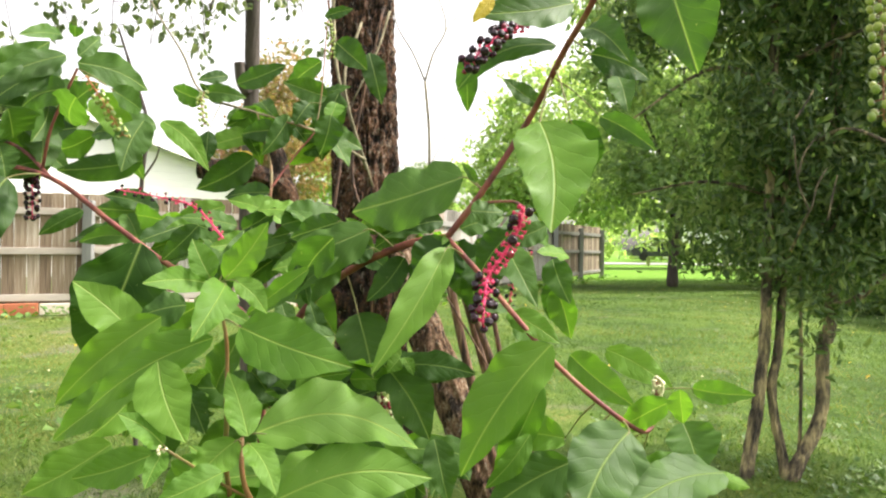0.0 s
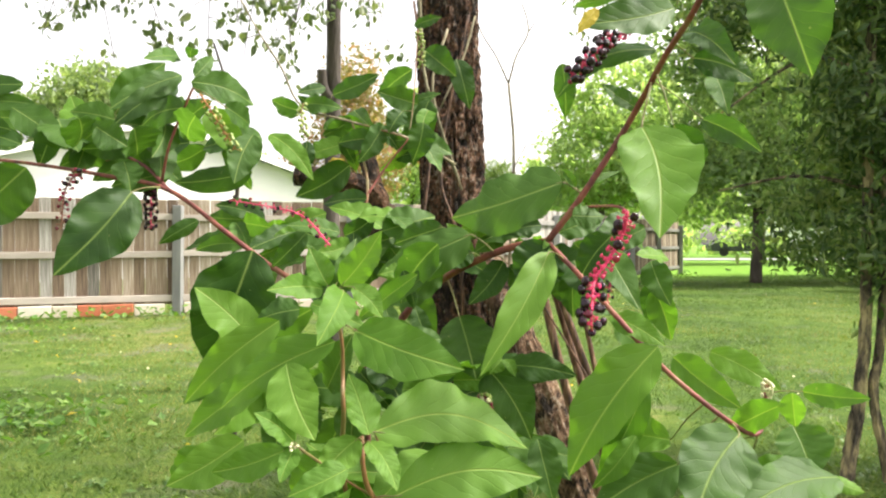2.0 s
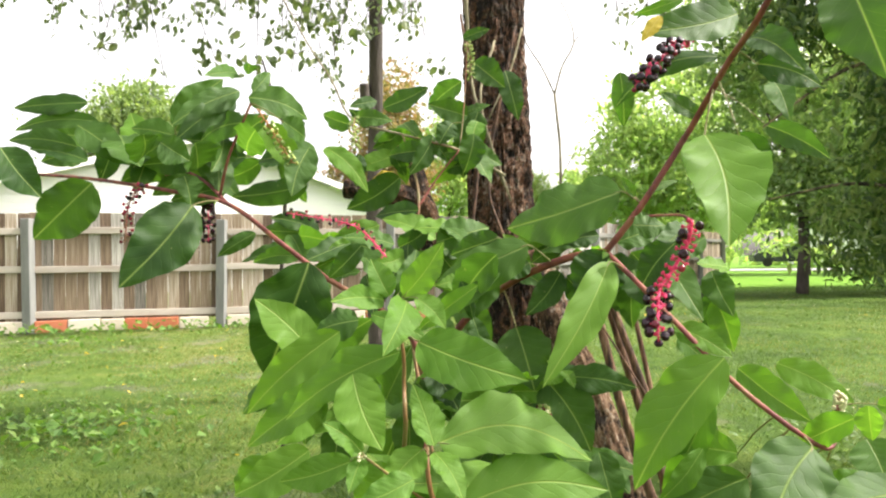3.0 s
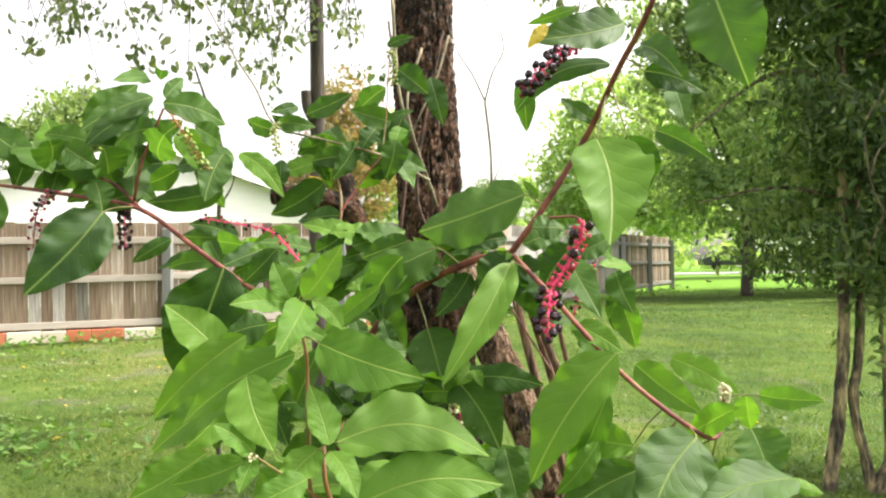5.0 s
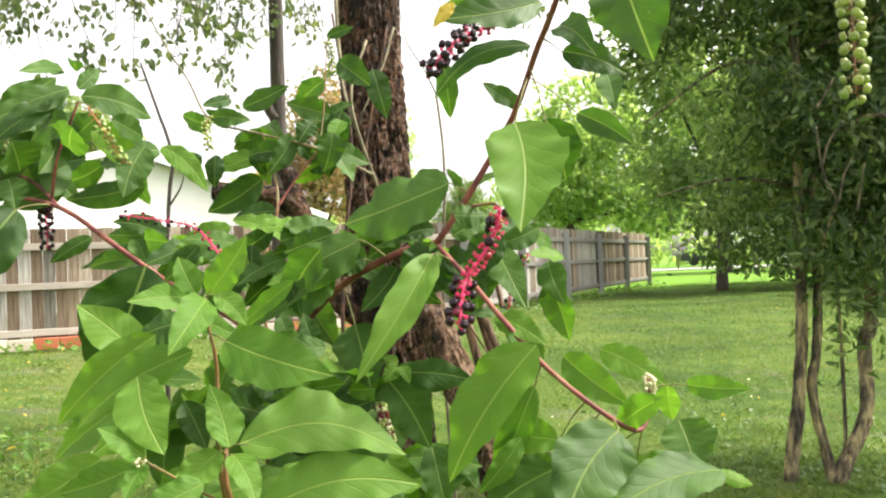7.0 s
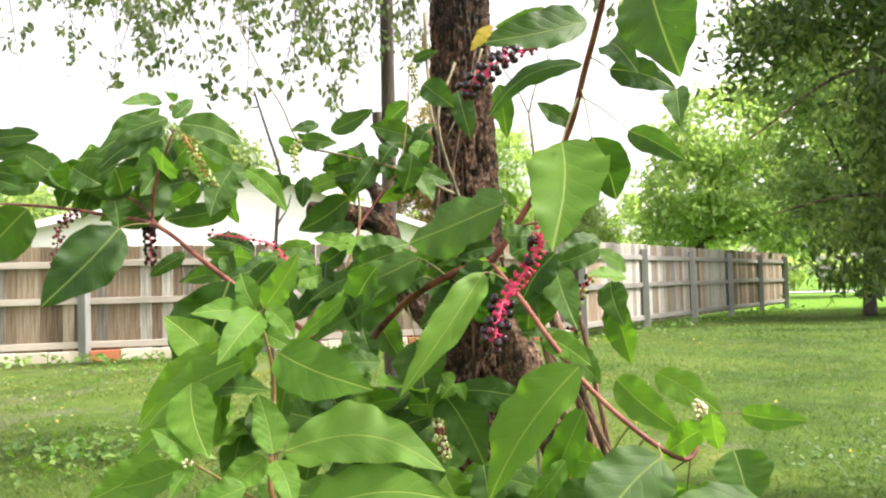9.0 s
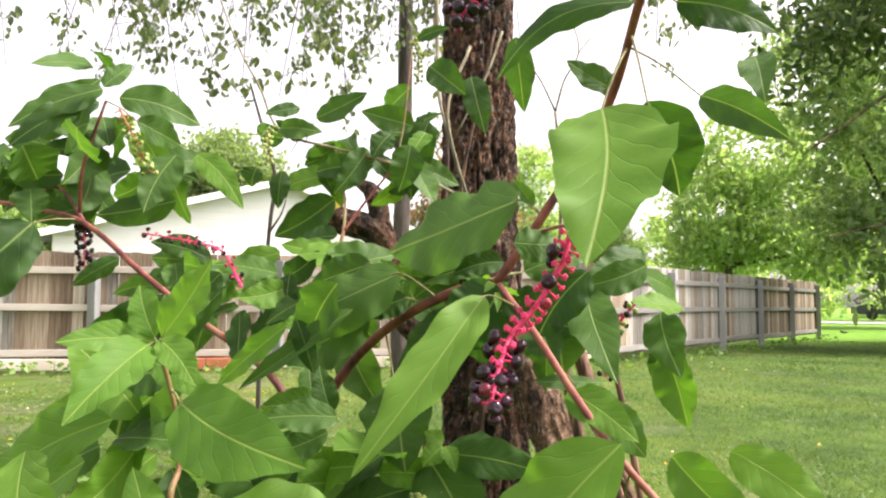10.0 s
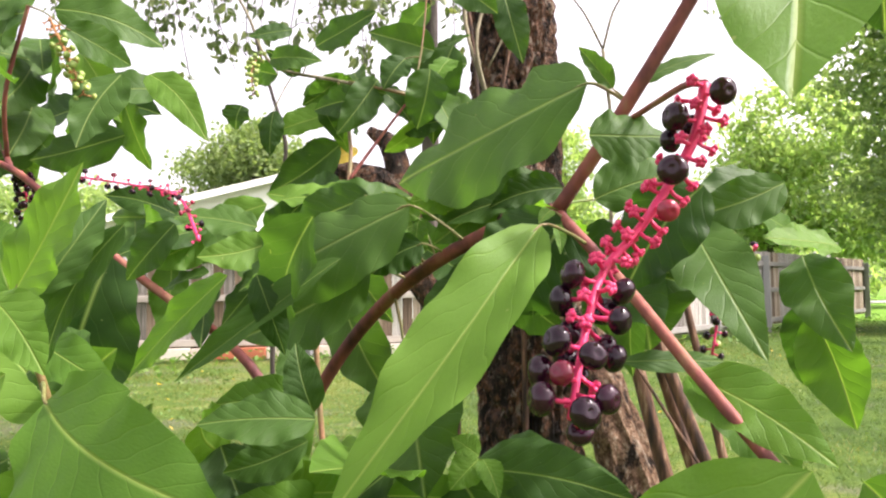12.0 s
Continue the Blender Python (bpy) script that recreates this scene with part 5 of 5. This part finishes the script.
leaf((-0.794, 1.311, 1.169), (-0.745, 1.330, 1.136), 0.058)
leaf((-1.152, 1.615, 1.322), (-1.335, 1.589, 1.316), 0.053)
leaf((-1.125, 1.618, 1.276), (-1.335, 1.589, 1.263), 0.046)
leaf((-1.145, 1.565, 1.260), (-1.025, 1.581, 1.170), 0.077)
leaf((-1.047, 1.427, 1.186), (-1.197, 1.406, 1.203), 0.047)
leaf((-1.024, 1.430, 1.156), (-1.151, 1.412, 1.186), 0.047)
leaf((-1.094, 1.269, 1.163), (-1.016, 1.279, 1.068), 0.073)
leaf((-1.021, 1.438, 1.111), (-1.148, 1.421, 0.991), 0.111)
leaf((-0.821, 1.486, 1.063), (-0.892, 1.335, 0.902), 0.124)
leaf((-0.726, 1.592, 1.006), (-0.802, 1.558, 0.954), 0.037)
leaf((-0.623, 1.727, 1.010), (-0.781, 1.735, 1.021), 0.064)
leaf((-0.620, 1.588, 0.953), (-0.734, 1.583, 0.941), 0.041)
leaf((-0.674, 1.877, 0.987), (-0.719, 1.774, 0.938), 0.054)
leaf((-0.852, 1.508, 1.128), (-0.823, 1.484, 1.067), 0.060)
leaf((-0.400, 1.846, 1.066), (-0.536, 1.915, 1.061), 0.056)
leaf((-0.458, 1.507, 0.975), (-0.528, 1.497, 0.905), 0.047)
leaf((-0.595, 1.950, 1.328), (-0.490, 1.947, 1.318), 0.051)
leaf((-0.612, 1.884, 1.226), (-0.625, 1.879, 1.183), 0.056)
leaf((-0.582, 1.943, 1.228), (-0.584, 1.925, 1.142), 0.050)
leaf((-0.490, 2.108, 1.338), (-0.413, 1.979, 1.271), 0.053)
leaf((-0.463, 2.064, 1.271), (-0.533, 2.194, 1.234), 0.071)
leaf((-0.329, 1.969, 1.306), (-0.360, 1.934, 1.249), 0.058)
leaf((-0.266, 1.921, 1.267), (-0.293, 1.924, 1.166), 0.071)
leaf((-0.391, 1.934, 1.229), (-0.501, 1.935, 1.222), 0.058)
leaf((-0.522, 1.906, 1.361), (-0.580, 1.855, 1.340), 0.035)
leaf((0.055, 1.363, 1.274), (0.061, 1.378, 1.178), 0.040)
leaf((0.217, 1.205, 1.316), (0.068, 1.105, 1.273), 0.065)
leaf((0.205, 1.285, 1.273), (0.036, 1.285, 1.205), 0.041, arch=.2, bend=.12)
leaf((0.298, 1.010, 1.295), (0.320, 0.947, 1.157), 0.097)
leaf((0.246, 1.249, 1.290), (0.277, 1.121, 1.219), 0.050)
leaf((0.247, 1.217, 1.241), (0.345, 1.219, 1.205), 0.051)
leaf((0.273, 1.264, 1.153), (0.350, 1.215, 1.094), 0.041)
leaf((0.185, 1.340, 1.185), (0.123, 1.340, 1.232), 0.035)
leaf((0.375, 1.580, 1.294), (0.365, 1.452, 1.203), 0.051)
leaf((0.217, 1.216, 1.138), (0.251, 1.263, 1.042), 0.070)
leaf((0.148, 1.271, 1.368), (0.065, 1.251, 1.338), 0.021, young_lit=True)
leaf((-0.130, 1.759, 0.664), (0.008, 1.631, 0.655), 0.075)
leaf((-0.137, 1.533, 0.686), (-0.222, 1.531, 0.696), 0.045)
leaf((0.031, 1.651, 0.533), (0.078, 1.531, 0.476), 0.064)
leaf((-0.297, 1.398, 0.728), (-0.199, 1.529, 0.646), 0.064)
leaf((-0.281, 1.332, 0.583), (-0.154, 1.332, 0.526), 0.087)
leaf((-0.580, 1.387, 0.710), (-0.676, 1.385, 0.648), 0.061)
leaf((-0.535, 1.182, 0.622), (-0.594, 1.182, 0.553), 0.051, young_lit=True)
leaf((-0.228, 1.322, 0.905), (-0.205, 1.333, 0.834), 0.030)
leaf((-0.266, 1.204, 0.941), (-0.333, 1.190, 0.834), 0.032)
leaf((-0.419, 1.333, 0.834), (-0.506, 1.333, 0.814), 0.068)
leaf((-0.161, 1.353, 0.919), (-0.315, 1.310, 0.816), 0.030, fold=.5)
leaf((0.037, 1.369, 0.948), (-0.024, 1.359, 0.869), 0.101)
leaf((0.078, 1.365, 1.052), (0.053, 1.351, 1.086), 0.018)
leaf((0.097, 1.376, 1.057), (0.161, 1.396, 1.084), 0.014)
leaf((0.021, 1.466, 0.987), (-0.049, 1.446, 0.971), 0.039)
leaf((-0.045, 1.467, 0.985), (-0.107, 1.451, 0.936), 0.049)
leaf((0.086, 1.519, 0.954), (0.140, 1.540, 0.884), 0.064)
leaf((0.066, 1.287, 0.999), (0.123, 1.303, 0.999), 0.046)
leaf((0.145, 1.363, 0.969), (0.083, 1.353, 0.885), 0.063)
leaf((-0.111, 1.429, 0.935), (-0.160, 1.416, 0.907), 0.045)
leaf((-0.289, 2.136, 1.512), (-0.199, 2.136, 1.439), 0.080)
leaf((-0.268, 2.065, 1.354), (-0.315, 2.064, 1.169), 0.085)
leaf((-0.320, 2.136, 1.583), (-0.240, 2.136, 1.608), 0.035)
leaf((0.027, 1.360, 0.954), (0.020, 1.340, 0.943), 0.012, fold=.3, young_lit=True)
leaf((0.030, 1.360, 0.942), (0.036, 1.340, 0.918), 0.010, fold=.3, young_lit=True)
leaf((-0.125, 1.460, 0.963), (-0.162, 1.450, 0.992), 0.025, fold=.2, young_lit=True)
leaf((-0.126, 1.460, 0.960), (-0.117, 1.430, 0.914), 0.029, fold=.2, young_lit=True)
leaf((-0.129, 1.460, 0.956), (-0.162, 1.420, 0.936), 0.028, fold=.15, young_lit=True)
leaf((-0.127, 1.470, 0.968), (-0.086, 1.470, 0.982), 0.029, fold=.2)
leaf((-0.147, 1.430, 0.927), (-0.199, 1.400, 0.909), 0.022, fold=.2, young_lit=True)
leaf((-0.055, 1.420, 0.734), (-0.077, 1.400, 0.710), 0.032, fold=.2, young_lit=True)
leaf((-0.051, 1.420, 0.734), (-0.030, 1.390, 0.710), 0.023, fold=.2, young_lit=True)
leaf((-0.055, 1.420, 0.737), (-0.081, 1.420, 0.753), 0.024, fold=.2, young_lit=True)
leaf((-0.235, 1.400, 0.899), (-0.279, 1.380, 0.897), 0.033, fold=.2, young_lit=True)
leaf((-0.077, 1.500, 0.974), (-0.035, 1.500, 0.987), 0.033, fold=.2)
leaf((-0.060, 1.500, 0.938), (-0.090, 1.500, 0.981), 0.038, fold=.2)
leaf((-0.367, 1.220, 0.854), (-0.268, 1.200, 0.820), 0.039, fold=.2, young_lit=True)
leaf((-0.448, 1.400, 0.782), (-0.536, 1.380, 0.728), 0.048, fold=.2)
leaf((-0.247, 1.400, 0.686), (-0.191, 1.380, 0.615), 0.061, fold=.2)
leaf((-0.290, 1.360, 0.746), (-0.234, 1.330, 0.678), 0.064, fold=.2)
leaf((-0.247, 1.400, 0.734), (-0.301, 1.380, 0.714), 0.038, fold=.2)
leaf((-0.230, 1.360, 0.708), (-0.276, 1.340, 0.715), 0.034, fold=.2)
leaf((-0.159, 1.300, 0.786), (-0.245, 1.260, 0.788), 0.046, fold=.15, arch=.12)
leaf((-0.193, 1.360, 0.781), (-0.212, 1.360, 0.843), 0.036, fold=.2)
leaf((-0.193, 1.350, 0.757), (-0.262, 1.320, 0.732), 0.040, fold=.2)
# -- end of the foliage --
leaf((0.086, 1.092, 1.284), (0.058, 1.078, 1.246), 0.021, yellow=True)
leaf((-0.552, 2.253, 1.208), (-0.627, 2.235, 1.177), 0.045, yellow=True)


def thicket(centre, radii, count, seed, size=0.12, young_lit=0.2):
    """Inner leaves round the stems that the outer ones half hide."""
    rng = random.Random(seed)
    for k in range(count):
        d = Vector((rng.gauss(0, 1), rng.gauss(0, 1), rng.gauss(0, 1))).normalized()
        q = rng.uniform(0.2, 1.0)
        b = Vector(centre) + Vector((d.x * radii[0], d.y * radii[1], d.z * radii[2])) * q
        way = Vector((rng.uniform(-1, 1), rng.uniform(-0.9, 0.3), rng.uniform(-0.9, 0.35))).normalized()
        ln = size * rng.uniform(0.75, 1.35)
        leaf(b, b + way * ln, ln * rng.uniform(0.42, 0.56), roll=rng.uniform(-40, 40), fold=rng.uniform(0.1, 0.35), arch=rng.uniform(0.03, 0.16), young_lit=rng.random() < young_lit)


# Lower thickets get more pale leaves, the sky sheen on them put into colour.
thicket((-0.25, 1.42, 0.65), (0.22, 0.10, 0.09), 24, 301, 0.13, 0.25)
thicket((-0.44, 1.40, 0.69), (0.16, 0.10, 0.10), 14, 302, 0.13, 0.45)
thicket((-0.27, 1.30, 0.50), (0.26, 0.14, 0.12), 20, 303, 0.15, 0.65)
thicket((-0.05, 1.52, 0.52), (0.14, 0.12, 0.14), 14, 304, 0.13)
thicket((-0.34, 1.62, 0.96), (0.20, 0.16, 0.08), 22, 305, 0.12)
thicket((-0.62, 1.70, 0.99), (0.18, 0.10, 0.07), 12, 306, 0.11)
thicket((-0.82, 1.66, 1.20), (0.22, 0.10, 0.10), 20, 307, 0.13)
thicket((-1.12, 1.70, 1.22), (0.18, 0.10, 0.08), 10, 308, 0.13)
thicket((-0.50, 2.00, 1.27), (0.20, 0.10, 0.08), 12, 309, 0.10)
thicket((-0.30, 2.06, 1.25), (0.10, 0.08, 0.20), 10, 310, 0.10)
thicket((0.18, 1.52, 0.92), (0.14, 0.10, 0.08), 4, 311, 0.11)
thicket((0.30, 1.28, 0.58), (0.14, 0.08, 0.07), 10, 312, 0.12, 0.6)
thicket((-0.02, 1.46, 0.93), (0.12, 0.06, 0.06), 8, 313, 0.11)


# racemes: a stalk with short pedicels and round, slightly flattened berries
def berry_mesh(name, mat):
    bm = bmesh.new()
    bmesh.ops.create_uvsphere(bm, u_segments=40, v_segments=18, radius=1.0)
    for v in bm.verts:
        a = math.atan2(v.co.y, v.co.x)
        v.co.x *= 1 + 0.010 * math.cos(a * 10)
        v.co.y *= 1 + 0.010 * math.cos(a * 10)
        rad = math.hypot(v.co.x, v.co.y)
        v.co.z *= 0.78
        if rad < 0.45:
            v.co.z -= 0.16 * (1 - rad / 0.45) * (1 if v.co.z > 0 else -1)
    me = bpy.data.meshes.new(name)
    bm.to_mesh(me)
    bm.free()
    me.materials.append(mat)
    me.polygons.foreach_set("use_smooth", [True] * len(me.polygons))
    return me


BERRY = {"black": berry_mesh("berry", M_BERRY), "red": berry_mesh("berry", M_BERRY_RED), "green": berry_mesh("berry", M_BERRY_GREEN), "flower": berry_mesh("blossom", M_FLOWER)}


def raceme(points, count, size, kinds, label, mat=None, r=0.0022, bare=0.0, full_from=0.0, spread=1.0, stray=0.0, seed=0):
    """bare: share of pedicels that have lost their berry; full_from: berries only past this share of the stalk."""
    rng = random.Random(seed)
    mat = mat or M_PINK
    line = spline(points, 8)
    v, f = tube_data(line, lerp_radii(len(line), r, r * 0.55), 8)
    jobs = []
    for k in range(count):
        s = (k + 0.5) / count
        q = s * (len(line) - 1)
        i = min(int(q), len(line) - 2)
        c = line[i].lerp(line[i + 1], q - i)
        ax = (line[i + 1] - line[i]).normalized()
        a = k * 2.4 + rng.uniform(-0.3, 0.3)
        e1 = ax.orthogonal().normalized()
        d = e1 * math.cos(a) + ax.cross(e1) * math.sin(a)
        d = (d + ax * 0.15 + Vector((0, 0, -0.1))).normalized()
        ln = size * rng.uniform(1.2, 1.9) * spread
        end = c + d * ln
        has = rng.random() >= bare if s >= full_from else rng.random() < stray
        off = len(v)
        tv, tf = tube_data([c, c.lerp(end, 0.5) + ax * ln * 0.06, end], [r * 0.42, r * 0.36, r * 0.5], 6)
        v += tv
        f += [tuple(a2 + off for a2 in q2) for q2 in tf]
        if not has:
            for m in range(5):
                off = len(v)
                b = 2 * math.pi * m / 5
                f1 = d.orthogonal().normalized()
                w = f1 * math.cos(b) + d.cross(f1) * math.sin(b)
                tv, tf = tube_data([end, end + w * size * 0.32 + d * size * 0.12, end + w * size * 0.5], [r * 0.5, r * 0.55, r * 0.2], 5)
                v += tv
                f += [tuple(a2 + off for a2 in q2) for q2 in tf]
        else:
            jobs.append((end + d * size * 0.6, d))
    stalk = mesh_object("raceme", v, f, mat, poke, label)
    for c, d in jobs:
        kind = rng.choice(kinds)
        ob = new("blossom" if kind == "flower" else "berry", BERRY[kind])
        ob.parent = stalk
        sc = size * rng.uniform(0.85, 1.1) * (0.75 if kind == "red" else 1)
        ob.matrix_world = Matrix.Translation(c) @ d.to_track_quat("Z", "Y").to_matrix().to_4x4() @ Matrix.Scale(sc, 4)
    return stalk


stem([(0.072, 1.36, 1.015), (0.10, 1.30, 1.014), (0.130, 1.22, 1.010), (0.141, 1.180, 1.000)], 0.0036, 0.0036, M_STEM)
raceme([(0.141, 1.180, 1.000), (0.133, 1.172, 0.966), (0.108, 1.160, 0.924), (0.088, 1.143, 0.898), (0.081, 1.115, 0.868), (0.077, 1.088, 0.832)], 66, 0.0076, ["black"] * 9 + ["red"], "hot pink raceme with a bunch of black berries", bare=0.26, full_from=0.66, r=0.0031, spread=0.92, stray=0.13, seed=1)
raceme([(-0.700, 1.545, 1.275), (-0.654, 1.533, 1.211), (-0.612, 1.520, 1.151)], 44, 0.0050, ["green"], "hanging raceme of unripe green berries", M_STEM_ORANGE, bare=0.25, full_from=0.25, seed=2)
raceme([(-0.40, 1.475, 0.95), (-0.47, 1.53, 1.01), (-0.55, 1.57, 1.032), (-0.63, 1.53, 1.046)], 42, 0.0046, ["black", "red"], "arching pink raceme with few dark berries", bare=0.6, full_from=0.1, seed=3)
raceme([(-0.878, 1.665, 1.09), (-0.880, 1.675, 1.060), (-0.888, 1.690, 0.990)], 36, 0.0060, ["black"], "hanging raceme of ripe black berries", seed=4)
raceme([(-0.94, 1.50, 1.11), (-0.943, 1.45, 1.07), (-0.949, 1.44, 0.985)], 40, 0.0052, ["black", "red"], "hanging raceme of dark red and black berries", M_STEM, bare=0.2, seed=5)
raceme([(0.140, 1.170, 1.270), (0.108, 1.125, 1.250), (0.080, 1.080, 1.215), (0.048, 1.070, 1.182)], 58, 0.0060, ["black"] * 5 + ["red"], "dense raceme of ripe black berries under a leaf", full_from=0.22, bare=0.12, r=0.0028, spread=0.95, seed=6)
raceme([(-0.29, 2.0, 1.53), (-0.285, 2.03, 1.50), (-0.286, 2.04, 1.44)], 30, 0.0045, ["green"], "short raceme of unripe green berries", M_STEM_GREEN, seed=7)
raceme([(-0.575, 1.89, 1.318), (-0.57, 1.85, 1.28), (-0.555, 1.83, 1.225)], 34, 0.0045, ["green"], "short raceme of unripe green berries", M_STEM_GREEN, seed=8)
raceme([(-0.088, 1.41, 0.672), (-0.080, 1.40, 0.642), (-0.066, 1.39, 0.602)], 46, 0.0042, ["flower", "green", "red"], "fading raceme of pale blossoms", M_STEM_GREEN, seed=9)
raceme([(0.60, 1.06, 1.30), (0.598, 1.045, 1.22), (0.592, 1.03, 1.11)], 52, 0.0062, ["green"], "hanging raceme of bright green berries", M_STEM_GREEN, seed=10)
raceme([(0.20, 1.55, 0.93), (0.172, 1.58, 0.89), (0.155, 1.56, 0.82)], 34, 0.0045, ["black", "green"], "raceme of dark and green berries", bare=0.2, seed=11)
raceme([(0.363, 1.237, 0.70), (0.36, 1.22, 0.725), (0.352, 1.2, 0.735)], 34, 0.0034, ["flower"], "small cluster of pale yellow-white blossoms", M_STEM_GREEN, r=0.0012, seed=12)
raceme([(-0.31, 0.965, 0.69), (-0.314, 0.955, 0.692), (-0.318, 0.948, 0.691)], 5, 0.0020, ["flower"], "pale yellow flower bud", M_STEM_GREEN, r=0.001, seed=13)
